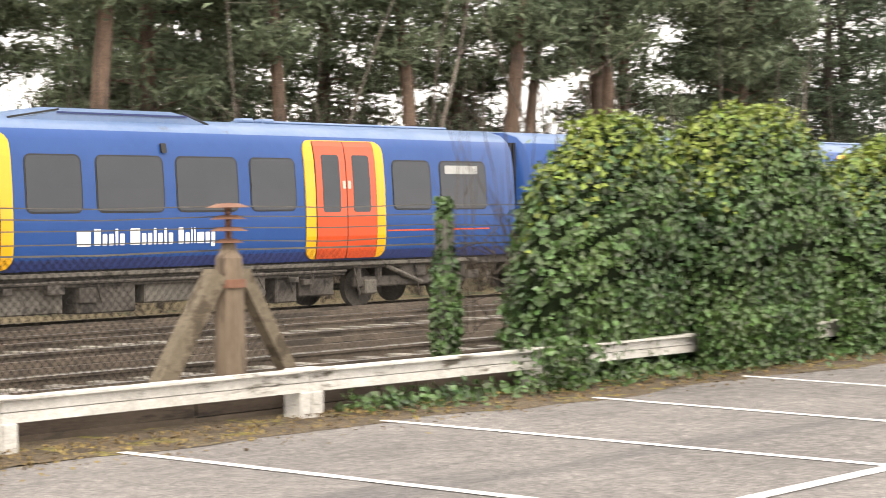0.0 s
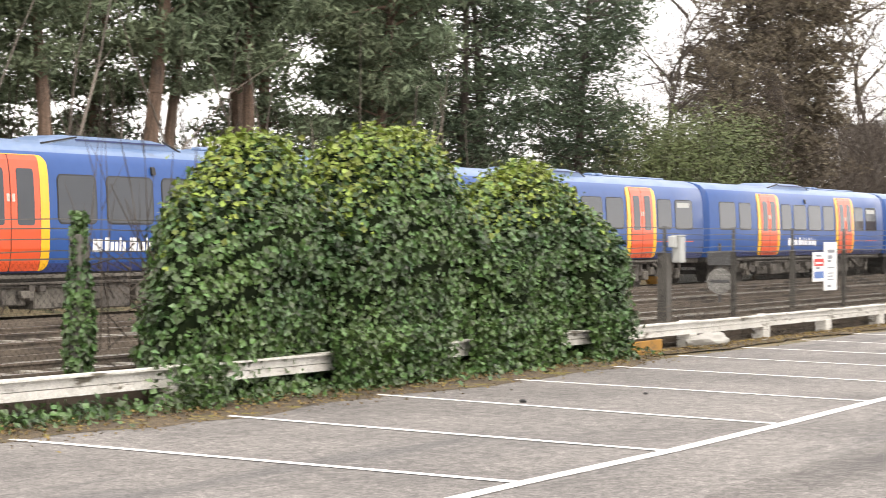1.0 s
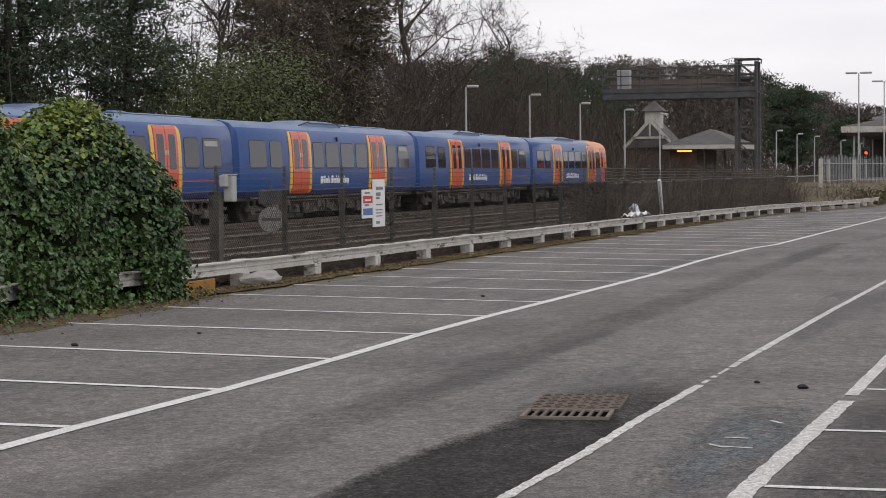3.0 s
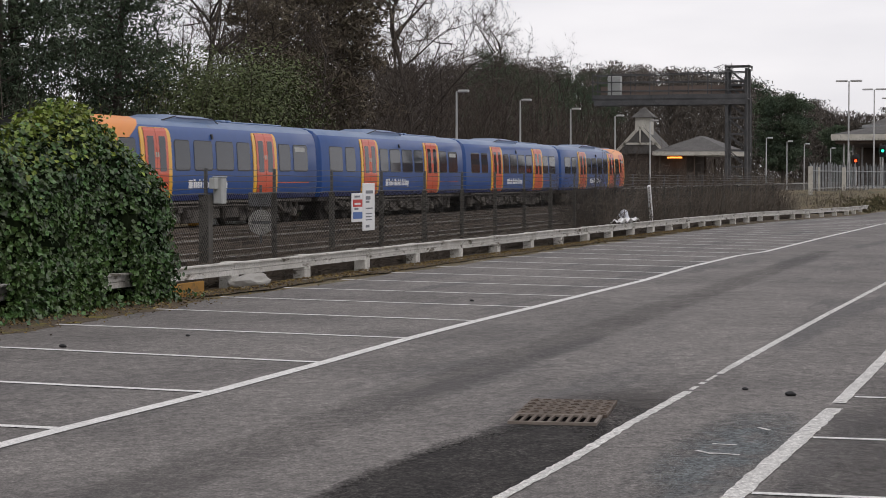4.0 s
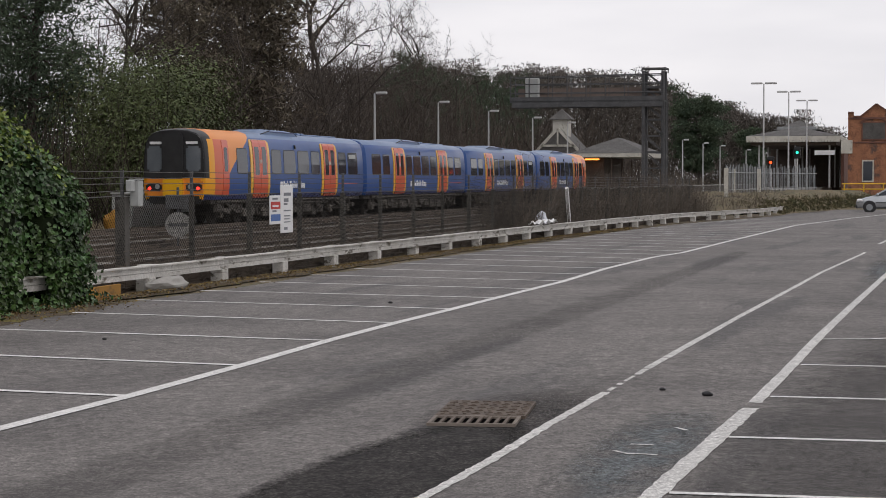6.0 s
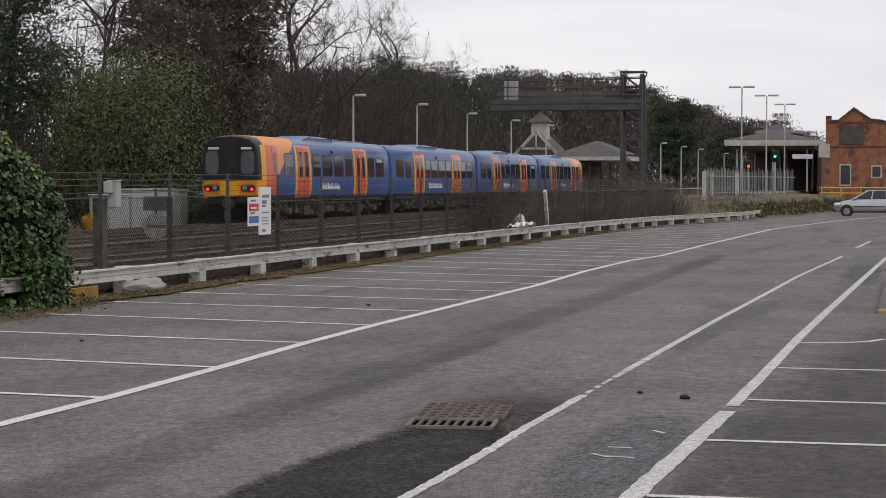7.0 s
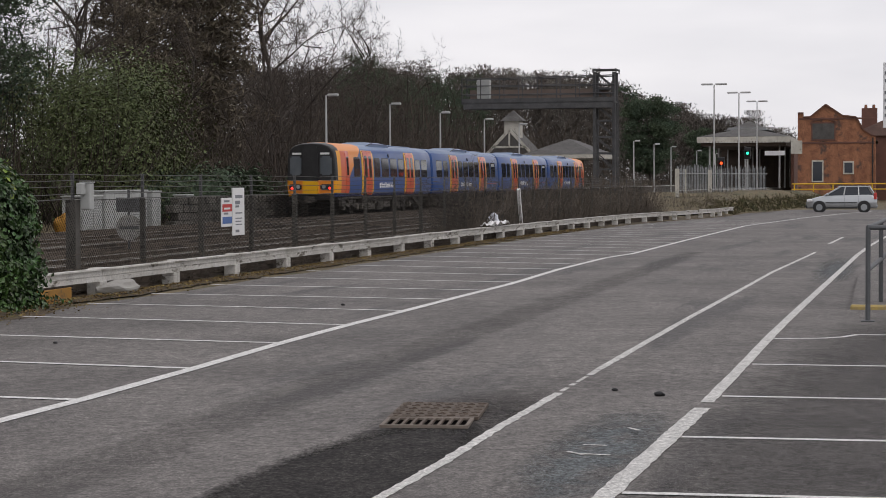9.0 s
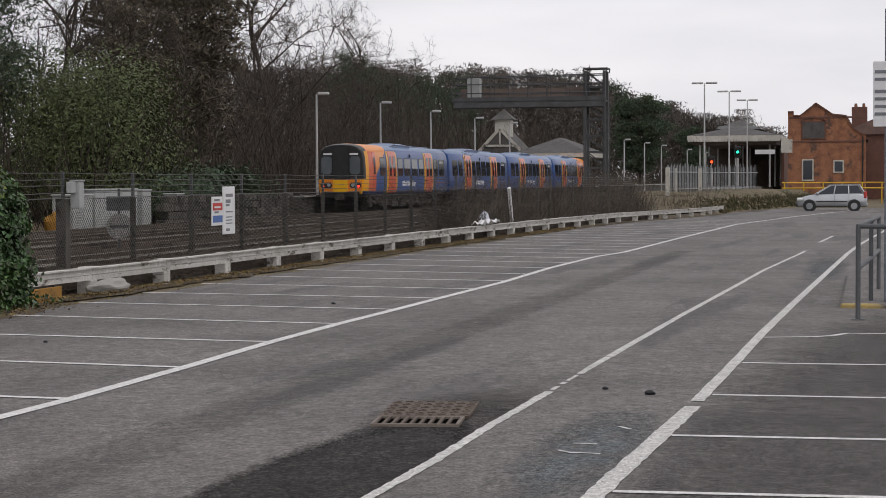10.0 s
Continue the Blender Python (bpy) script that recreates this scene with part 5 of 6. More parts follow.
def bare_tree(seed, h, spread=0.5, material=None, levels=5, name="bare_tree", label="leafless deciduous tree with fine twigs", first=0.25, kids=4):
    rng = random.Random(seed)
    t = thing(name, label, "tree", None, "trees behind the railway")
    trunk, twigs = bmesh.new(), bmesh.new()

    def grow(a, d, length, r, level):
        bm = trunk if level <= 1 else twigs
        pts = limb(bm, a, d, length, r, rng, 4 if level < 3 else 3 if level < 5 else 2, 0.1 + 0.05 * level, 6 if level < 2 else 3, -0.02 * level)
        if level >= levels:
            return
        m = (kids + 5) if level == 0 else kids
        for k in range(m):
            f = (first if level == 0 else 0.2) + (1 - (first if level == 0 else 0.2)) * (k + rng.random()) / m
            i = min(int(f * (len(pts) - 1)), len(pts) - 2)
            p = pts[i].lerp(pts[i + 1], f * (len(pts) - 1) - i)
            dd = (pts[i + 1] - pts[i]).normalized()
            a2 = rng.uniform(0, math.tau)
            side = dd.orthogonal()
            side.rotate(Matrix.Rotation(a2, 3, dd))
            nd = (dd * (1 - spread) + side * (0.55 + 0.4 * spread) + Vector((0, 0, 0.25))).normalized()
            grow(p, nd, length * rng.uniform(0.42, 0.62) * (1.0 if level else 0.85 * (1.25 - 0.6 * f)), max(r * 0.45, 0.011), level + 1)
    grow((0, 0, -0.4), (0, 0, 1), h * 0.92, 0.014 * h, 0)
    part("trunk", trunk, BARK if material is None else material, t)
    tagged(part("twig_mass", twigs, material or TWIG, t), kind="stuff")
    return t


def shrub(seed, w, d, h, material, n, leaf, name, label, category="shrub", stems=None):
    """A rounded, uneven bush of leaf clumps on a few stems."""
    rng, g = random.Random(seed), np.random.default_rng(seed)
    t = thing(name, label, category, None)
    bm = bmesh.new()
    pts = []
    for k in range(max(6, n // 160)):
        a, e = g.uniform(0, math.tau), g.uniform(0.05, 1.0)
        c = np.array([math.cos(a) * w / 2 * math.sqrt(1 - e * e * 0.8) * g.uniform(0.4, 1), math.sin(a) * d / 2 * g.uniform(0.3, 1), h * e * 0.92])
        limb(bm, (c[0] * 0.2, c[1] * 0.2, -0.3), c + [0, 0, 0.3], np.linalg.norm(c), 0.05, rng, 3, 0.1, 4)
        pts.append(c + g.normal(0, 1, (160, 3)) * np.array([0.1 * w, 0.12 * d, 0.09 * h]))
    pts = np.concatenate(pts)
    pts = pts[pts[:, 2] > 0.02]
    nr = pts - [0, 0, h * 0.3]
    nr = nr / (np.linalg.norm(nr, axis=1, keepdims=True) + 1e-6) + [0, 0, 0.4]
    part("stem_mass", bm, stems or TWIG, t)
    v, f = leaf_cloud(pts, nr, leaf, seed, simple=True, slim=0.3)
    tagged(quick("foliage", v.tolist(), f.tolist(), material, t), kind="stuff")
    return t


def thicket(name, seed, xs, ys, hs, n, material, label, thick=0.012, up=0.9, category="undergrowth"):
    """A stretch of bare upright stems and twigs, uncountable."""
    g = np.random.default_rng(seed)
    verts, faces = [], []
    for _ in range(n):
        x, y, h = g.uniform(*xs), g.uniform(*ys), g.uniform(*hs)
        p = np.array([x, y, (lie(x) if y < 12.6 else -0.35) - 0.05])
        dirn = np.array([g.normal(0, 0.3), g.normal(0, 0.25), up])
        r = thick * g.uniform(0.6, 1.4) * (0.6 + 0.4 * h)
        for k in range(4):
            q = p + dirn * h / 4
            i = len(verts)
            s = r * (1 - 0.22 * k)
            for c, ss in ((p, s), (q, s * 0.8)):
                verts.extend([c + [ss, 0, 0], c + [-ss * 0.5, ss * 0.87, 0], c + [-ss * 0.5, -ss * 0.87, 0]])
            faces.extend([(i, i + 1, i + 4, i + 3), (i + 1, i + 2, i + 5, i + 4), (i + 2, i, i + 3, i + 5)])
            for _ in range(2):
                e = q + np.array([g.normal(0, 0.22), g.normal(0, 0.22), g.uniform(-0.05, 0.3)]) * (0.5 + 0.25 * h)
                i = len(verts)
                verts.extend([q + [s * 0.5, 0, 0], q - [s * 0.5, 0, 0], e, q + [0, s * 0.5, 0.01]])
                faces.extend([(i, i + 1, i + 2), (i + 3, i + 1, i + 2)])
            p = q
            dirn = dirn + g.normal(0, 0.16, 3)
    verts = [tuple(map(float, v)) for v in verts]
    return tagged(quick(name, verts, faces, material), label, category, kind="stuff")


def make_trees():
    rng = random.Random(21)
    kinds = [pine_tree(31, 19, 0.42, 3.4, 62), pine_tree(32, 22, 0.38, 3.6, 66), pine_tree(33, 17, 0.2, 3.2, 70), pine_tree(34, 20, 0.12, 3.4, 84)]
    dark = [pine_tree(41, 19, 0.08, 3.8, 110, YEW, BARK, "conifer", "dense dark green conifer behind the railway", leaf=0.31, dense_by=78)]
    larch = pine_tree(43, 21, 0.05, 4.8, 105, LARCH, BARK, "larch", "bare brown conical larch behind the railway", leaf=0.5, dense_by=75, slim=0.035)
    bare = [bare_tree(51, 15), bare_tree(52, 13, 0.45), bare_tree(53, 16, 0.4)]
    z = -0.1
    first = set()

    def put(src, x, y, s=1.0, turn=None):
        m = pose(x, y, z, 0, 0, rng.uniform(0, 360) if turn is None else turn) @ Matrix.Scale(s, 4)
        if src not in first:
            first.add(src)
            src.matrix_basis = m
            return src
        o = copy_thing(src, m)
        o.scale = (s, s, s)
        return o
    # pine belt opposite the start of the pan
    for x, y, k, s in ((23, 41, 2, 1.0), (30.3, 40, 0, 1.05), (34.5, 43, 3, 1.0), (37.1, 40, 0, 0.9), (42.7, 40, 1, 0.85), (47.0, 40, 1, 0.95), (48.6, 40.5, 0, 0.9), (52.7, 40, 0, 1.0),
                       (54.0, 41, 1, 0.95), (57, 43, 3, 1.0), (61, 40, 2, 1.1), (64.5, 43, 3, 1.0), (40.0, 46, 2, 1.1), (68, 46, 2, 1.2), (27, 50, 3, 1.1), (50, 52, 3, 1.2), (35, 54, 2, 1.1), (60, 54, 2, 1.2),
                       *[(22 + 8.4 * i, 62 + 5 * (i % 3), (3, 2)[i % 2], 1.05) for i in range(5)]):
        put(kinds[k], x, y, s)
    for x, y, s in ((69.5, 41, 0.95), (74.5, 43, 1.05), (79.0, 40.5, 0.9), (86, 44, 0.88), (205, 57, 0.8), (213, 60, 0.86), (222, 62, 0.85), (233, 61, 0.78), (243, 62, 0.8), (254, 61, 0.86), (266, 62, 0.85), (279, 61, 0.9)):
        put(dark[0], x, y, s)
    for x, y, s in ((101.5, 42.5, 0.6), (108, 43.5, 0.85), (112.5, 43, 1.05), (119, 44.5, 0.9)):
        put(larch, x, y, s)
    for x, y, k, s in ((91, 41, 1, 0.95), (95, 44, 0, 1.1), (142, 46, 0, 1.45), (147, 49, 1, 1.5), (132, 44, 1, 0.9), (222, 58, 2, 1.3), (150, 47, 1, 0.9), (158, 44, 0, 0.75), (166, 47, 1, 0.85), (176, 50, 0, 0.85),
                       (185, 48, 1, 0.85), (127, 40, 1, 0.7), (137, 39, 1, 0.55), (146, 40, 0, 0.6), (195, 54, 0, 0.9), (104, 40, 2, 0.7), (118, 39, 1, 0.6), (172, 41, 1, 0.6)):
        put(bare[k], x, y, s)
    s = shrub(61, 15, 7, 7.6, LAUREL, 60000, 0.15, "evergreen_shrub", "large round olive-green evergreen bush behind the tracks")
    s.matrix_basis = pose(85, 37, -0.2)
    s = shrub(62, 18, 3, 2.6, YEW, 7000, 0.2, "laurel_hedge", "low dark green laurel hedge beside the far track")
    s.matrix_basis = pose(90, 33.2, -0.2)
    low = shrub(63, 17, 5, 6.0, YEW, 17000, 0.24, "holly_understorey", "dark evergreen understorey beneath the pines")
    low.matrix_basis = pose(30, 52, -0.2)
    for x, y, turn in ((45, 53, 20), (59, 52, 200), (72, 54, 90)):
        copy_thing(low, pose(x, y, -0.2, 0, 0, turn))
    thicket("pine_understorey", 77, (20, 76), (44, 58), (3, 8), 1500, TWIG, "leafless brown stems beneath the pines", 0.02)
    thicket("undergrowth", 71, (24, 200), (33.5, 40), (1.5, 6.0), 3500, TWIG, "brown leafless undergrowth along the far side of the railway", 0.014)
    thicket("far_undergrowth", 72, (100, 290), (42, 62), (4, 11), 3000, TWIG, "brown leafless wood behind the railway", 0.02)
    thicket("saplings", 73, (34, 66), (35, 40), (6, 10), 26, BIRCH, "thin pale saplings among the pines", 0.02, 1.0)
    thicket("fence_brambles", 74, (54, 104), (11.9, 13.4), (0.5, 2.3), 2900, BRAMBLE, "tangled brown brambles grown through the fence", 0.009)
    thicket("verge_weeds", 75, (24, 60), (11.6, 12.9), (0.15, 0.6), 1900, BRAMBLE, "dry weeds below the barrier", 0.006)


def make_far_woods():
    """Wooded skyline beyond the station."""
    g = np.random.default_rng(81)
    skyline = [(-10, 9), (2.5, 9), (3.6, 14), (5.2, 14.5), (6.2, 17), (7.5, 20.5), (9.8, 24), (12, 25), (24, 26)]
    pts, nrs = [], []
    for _ in range(330):
        a = g.uniform(-6, 20)
        d = g.uniform(360, 430)
        c = np.array([d * math.cos(radians(a)), d * math.sin(radians(a)), -0.5])
        top = (along(skyline, a) + g.normal(0, 1.3)) * d / 400
        m = 1150
        wide = g.uniform(1.8, 3.6)
        h = g.random(m) ** 0.75
        pts.append(c + g.normal(0, 1, (m, 3)) * [wide, wide, 0] * (1.25 - 0.75 * h[:, None]) + np.stack([0 * h, 0 * h, top * h], 1))
        nrs.append(g.normal(0, 1, (m, 3)) * [1, 1, 0.2] + [-0.6, 0, 0.1])
    v, f = leaf_cloud(np.concatenate(pts), np.concatenate(nrs), 0.8, 82, fold=0.4, slim=0.055, simple=True)
    tagged(quick("far_woods", v.tolist(), f.tolist(), mat("far_bare_wood", (0.088, 0.078, 0.069), (0.14, 0.125, 0.11), 0.05, 0.95, fine=0.4, island=0.35, spec=0.1)), "brown winter woods on the skyline beyond the station", "woods", kind="stuff")
    o = pine_tree(300, 15.2, 0.22, 5.0, 80, YEW, BARK, "far_pine", "broad dark pine beyond the station", leaf=0.5)
    o.matrix_basis = pose(300, 36.3, -0.4)
    o = pine_tree(301, 11, 0.1, 2.2, 60, YEW, BARK, "far_pine", "dark pine beyond the station", leaf=0.5)
    o.matrix_basis = pose(330, 29.8, -0.4)


# ---- station ----
def make_gantry():
    X = 115.0
    t = thing("signal_gantry", "dark steel cantilever signal gantry over the tracks", "signal gantry", pose(X, 0, 0))
    for y in (16.05, 17.25):
        for x in (-0.6, 0.6):
            part("leg", crate(x - 0.09, x + 0.09, y - 0.09, y + 0.09, -0.4, 8.3, bevel=0.0), DARK_STEEL, t)
    for k in range(8):
        z = 0.3 + k * 1.0
        for x in (-0.6, 0.6):
            part("tower_rung", beam(bmesh.new(), (x, 16.05, z), (x, 17.25, z), 0.08, 0.1), DARK_STEEL, t)
            part("tower_brace", beam(bmesh.new(), (x, 16.05, z), (x, 17.25, z + 1.0), 0.05, 0.06), DARK_STEEL, t)
    for x in (-0.7, 0.7):
        part("boom_girder", crate(x - 0.08, x + 0.08, 16.0, 25.5, 6.1, 6.42, bevel=0.0), DARK_STEEL, t)
    part("walkway", crate(-0.75, 0.75, 16.0, 25.6, 6.43, 6.5, bevel=0.0), DARK_STEEL, t)
    part("toe_board", crate(-0.78, -0.74, 16.0, 25.6, 6.5, 6.75, bevel=0.0), DARK_STEEL, t)
    part("back_screen", crate(0.7, 0.74, 16.5, 25.4, 6.55, 7.35, bevel=0.0), mat("brown_mesh_screen", (0.13, 0.1, 0.085), (0.17, 0.13, 0.11), 0.6, 0.9), t)
    for x in (-0.72, 0.72):
        for z in (7.0, 7.55, 8.1):
            part("handrail", rod(bmesh.new(), (x, 16.0, z), (x, 25.6, z - 0.12 * (z > 8)), 0.035, n=5), DARK_STEEL, t)
        for k in range(9):
            y = 16.0 + 1.2 * k
            part("stanchion", rod(bmesh.new(), (x, y, 6.4), (x, y, 8.15), 0.035, n=5), DARK_STEEL, t)
    part("signal_cabinet", crate(-0.5, 0.1, 23.9, 24.7, 6.5, 7.95, bevel=0.03), CABINET, t, "pale grey cabinet")
    bm = bmesh.new()
    for k in range(14):
        rod(bm, (-0.9, 15.7, 0.2 + 0.45 * k), (-0.9, 16.0, 0.2 + 0.45 * k), 0.02, n=4)
    for y in (15.7, 16.0):
        rod(bm, (-0.9, y, 0), (-0.9, y, 6.5), 0.03, n=5)
    part("ladder", bm, DARK_STEEL, t)
    bm = bmesh.new()
    for y in (15.9, 17.3):
        for x in (-0.7, 0.7):
            rod(bm, (x, y, 8.2), (x, y, 8.5), 0.04, n=5)
    box(bm, -0.72, 0.72, 15.85, 17.35, 8.4, 8.48)
    part("head_frame", bm, DARK_STEEL, t)


def platform_lamp(x, y, z0, h, arm, double=False):
    t = thing("platform_lamp", "grey lamp column with a double flat head" if double else "grey platform lamp column with one flat head", "lamp post", pose(x, y, z0), "lamp posts of the station")
    part("column", rod(bmesh.new(), (0, 0, 0), (0, 0, h), 0.085, 0.05, n=10), GREY_POST, t)
    for s in ((-1, 1) if double else (-1,)):
        bm = crate(-0.14, 0.14, min(s * 0.1, s * arm), max(s * 0.1, s * arm), h - 0.05, h + 0.1, bevel=0.04)
        part("lamp_head", bm, GREY_POST, t)


def make_station():
    # far platform behind the train
    bm = bmesh.new()
    grimy = mat("grimy_platform_wall", (0.075, 0.07, 0.06), (0.13, 0.12, 0.105), 0.9, 0.95, fine=7, spots=(0.045, 0.042, 0.036), spot_at=0.53, spot_scale=1.1, speck=0.4, item=0.25)
    box(bm, 96, 330, 29.85, 36.5, -0.35, 0.72)
    box(bm, 96, 330, 29.7, 30.3, 0.72, 0.8, None, 1)
    w = tagged(thing("lineside_wall", "low grimy block wall beside the far track", "wall"), kind="structure")
    rng = random.Random(19)
    for k in range(15):
        for j in range(4):
            x = 77.8 + 1.22 * k + (0.6 if j % 2 else 0)
            part("block", crate(x, x + 1.17, 30.55 + rng.uniform(-0.04, 0.04), 30.95, -0.45 + 0.36 * j, -0.11 + 0.36 * j, bevel=0.015), grimy, w)
    tagged(part("far_platform", bm, [grimy, PLATFORM]), "raised platform with pale stone edge", "platform", kind="structure")
    bm = bmesh.new()
    box(bm, 150, 330, 11.2, 15.6, -0.45, 0.72)
    box(bm, 150, 330, 15.1, 15.75, 0.72, 0.8)
    tagged(part("near_platform", bm, PLATFORM), "raised platform beside the station building", "platform", kind="structure")
    for x, z in ((104.4, 6.69), (118.9, 6.74), (133.3, 6.66), (148.9, 6.66), (163.9, 6.7)):
        platform_lamp(x, 31.5, 0.7, z - 0.75, 0.75)
    for x, y in ((176, 25.8), (193, 25.9), (209, 25.9), (240, 26), (270, 26.2), (300, 26.4)):
        platform_lamp(x, y - 3, -0.3, 5.6, 0.6)
    for x, y, h in ((150, 13.0, 9.2), (165, 12.15, 9.2), (184, 11.8, 9.2)):
        platform_lamp(x, y, -0.42, h + 0.42, 1.02, True)
    make_hut()
    make_canopy()
    make_building()
    make_palisade()
    for x, y, z, m, n in ((157, 13.0, 2.9, LAMP_RED, "red"), (160, 11.05, 3.75, LAMP_GREEN, "green")):
        s = thing("railway_signal", f"black colour-light signal showing {n}", "signal", pose(x, y, 0.7))
        part("pole", rod(bmesh.new(), (0, 0, 0), (0, 0, z - 0.7), 0.07, n=8), GREY_POST, s)
        part("head", crate(-0.1, 0.15, -0.28, 0.28, z - 1.1, z - 0.1, bevel=0.05), BLACK, s)
        part("lamp", rod(bmesh.new(), (-0.1, 0, z - 0.6), (-0.13, 0, z - 0.6), 0.12, n=14), m, s)
        bm = bmesh.new()
        for y0, y1 in ((-0.28, -0.24), (0.24, 0.28)):
            box(bm, -0.75, -0.1, y0, y1, z - 0.85, z - 0.36)
        box(bm, -0.75, -0.1, -0.24, 0.24, z - 0.4, z - 0.36)
        part("hood", bm, BLACK, s)


def roof_hip(bm, x0, x1, y0, y1, z0, z1, inset):
    a = [bm.verts.new(p) for p in ((x0, y0, z0), (x1, y0, z0), (x1, y1, z0), (x0, y1, z0))]
    ym = (y0 + y1) / 2
    b = [bm.verts.new(p) for p in ((x0 + inset, ym, z1), (x1 - inset, ym, z1))]
    for f in ((a[0], a[1], b[1], b[0]), (a[1], a[2], b[1]), (a[2], a[3], b[0], b[1]), (a[3], a[0], b[0]), (a[3], a[2], a[1], a[0])):
        bm.faces.new(f)
    return bm


def make_hut():
    t = thing("platform_shelter", "timber platform building with slate hipped roof and cream valance", "shelter", pose(178, 0, 0.72))
    part("wall", crate(1.5, 12, 27.9 + 3, 33.0 + 3 - 1.4, 0, 3.0, bevel=0.0), DARK_WOOD, t)
    part("roof", roof_hip(bmesh.new(), 0, 14, 26.4 + 0.0, 34.0, 3.4, 5.0, 5), SLATE, t)
    part("valance", crate(0.02, 13.9, 26.42, 33.98, 3.02, 3.42, bevel=0.0), CREAM, t, "cream timber valance")
    for y in (27.0, 30.0, 33.4):
        for x in (0.6, 7, 13):
            part("column", rod(bmesh.new(), (x, y, 0), (x, y, 3.05), 0.08, n=8), DARK_WOOD, t)
    part("lamp", crate(0.4, 0.6, 31.2, 32.6, 2.75, 2.9, bevel=0.02), AMBER, t, "warm amber light under the canopy")
    g = thing("gabled_bell_tower", "small gabled building with white bargeboards and a louvred turret", "building", pose(186, 0, 0.72))
    part("wall", crate(0, 6, 34.4, 39.0, 0, 3.5, bevel=0.0), DARK_WOOD, g)
    bm = bmesh.new()
    pts = [(-0.3, 34.1, 3.3), (-0.3, 36.7, 6.0), (-0.3, 39.3, 3.3)]
    a = [bm.verts.new(p) for p in pts]
    b = [bm.verts.new((6.3, y, z)) for _, y, z in pts]
    bm.faces.new(a); bm.faces.new(b[::-1])
    for k in range(2):
        bm.faces.new((a[k], b[k], b[k + 1], a[k + 1]))
    part("roof", bm, SLATE, g)
    part("bargeboard", beam(bmesh.new(), (-0.36, 34.0, 3.2), (-0.36, 36.7, 6.05), 0.06, 0.3), CREAM, g, "white bargeboard")
    part("bargeboard", beam(bmesh.new(), (-0.36, 39.4, 3.2), (-0.36, 36.7, 6.05), 0.06, 0.3), CREAM, g, "white bargeboard")
    part("tie_beam", beam(bmesh.new(), (-0.36, 35.0, 4.3), (-0.36, 38.4, 4.3), 0.06, 0.22), CREAM, g)
    part("king_post", beam(bmesh.new(), (-0.36, 36.7, 4.2), (-0.36, 36.7, 6.0), 0.16, 0.06), CREAM, g)
    part("turret", crate(1.6, 3.2, 36.0, 37.6, 5.2, 7.0, bevel=0.0), CREAM, g, "pale louvred turret")
    part("turret_roof", roof_hip(bmesh.new(), 1.3, 3.5, 35.6, 38.0, 7.0, 8.1, 1.05), SLATE, g)


def make_canopy():
    t = thing("station_canopy", "platform canopy with slate lantern roof and white valance", "canopy", pose(190, 0, 0.72))
    part("roof", roof_hip(bmesh.new(), 0, 40, 9.0, 18.0, 5.25, 6.3, 6), SLATE, t)
    part("lantern", roof_hip(bmesh.new(), 6, 34, 11.2, 16, 6.0, 7.1, 4), SLATE, t)
    part("valance", crate(-0.05, 40, 8.9, 18.2, 4.78, 5.22, bevel=0.0), CREAM, t, "white timber valance")
    # dark soffit block and walls, added to stand for the shade under the canopy
    part("soffit_shade", crate(0.3, 39.5, 9.3, 17.8, 4.3, 4.77, bevel=0.0), DARK_WOOD, t)
    part("back_wall", crate(30, 30.3, 8.9, 18.2, -0.7, 4.3, bevel=0.0), DARK_WOOD, t, "dark panel added for the shade under the canopy")
    part("side_wall", crate(8, 30, 8.9, 9.2, -0.7, 4.3, bevel=0.0), DARK_BRICK, t)
    for k in range(30):
        y = 8.95 + 0.308 * k
        part("valance_board", crate(-0.09, -0.052, y, y + 0.27, 4.6, 4.78, bevel=0.0), CREAM, t)
    glaze = mat("dirty_roof_glazing", (0.3, 0.31, 0.31), (0.22, 0.23, 0.23), 1, 0.4)
    part("lantern_glazing", crate(5.9, 6.05, 11.6, 15.6, 6.0, 6.3, bevel=0.0), glaze, t, "dirty glazed strip of the lantern")
    for y in (10, 13.4, 17):
        for x in (1, 12, 24):
            part("column", rod(bmesh.new(), (x, y, 0), (x, y, 4.3), 0.09, n=8), GREY_POST, t)
    part("hanging_sign", crate(-0.3, -0.2, 9.4, 11.4, 3.3, 3.75, bevel=0.01), WHITE, t, "white hanging sign")


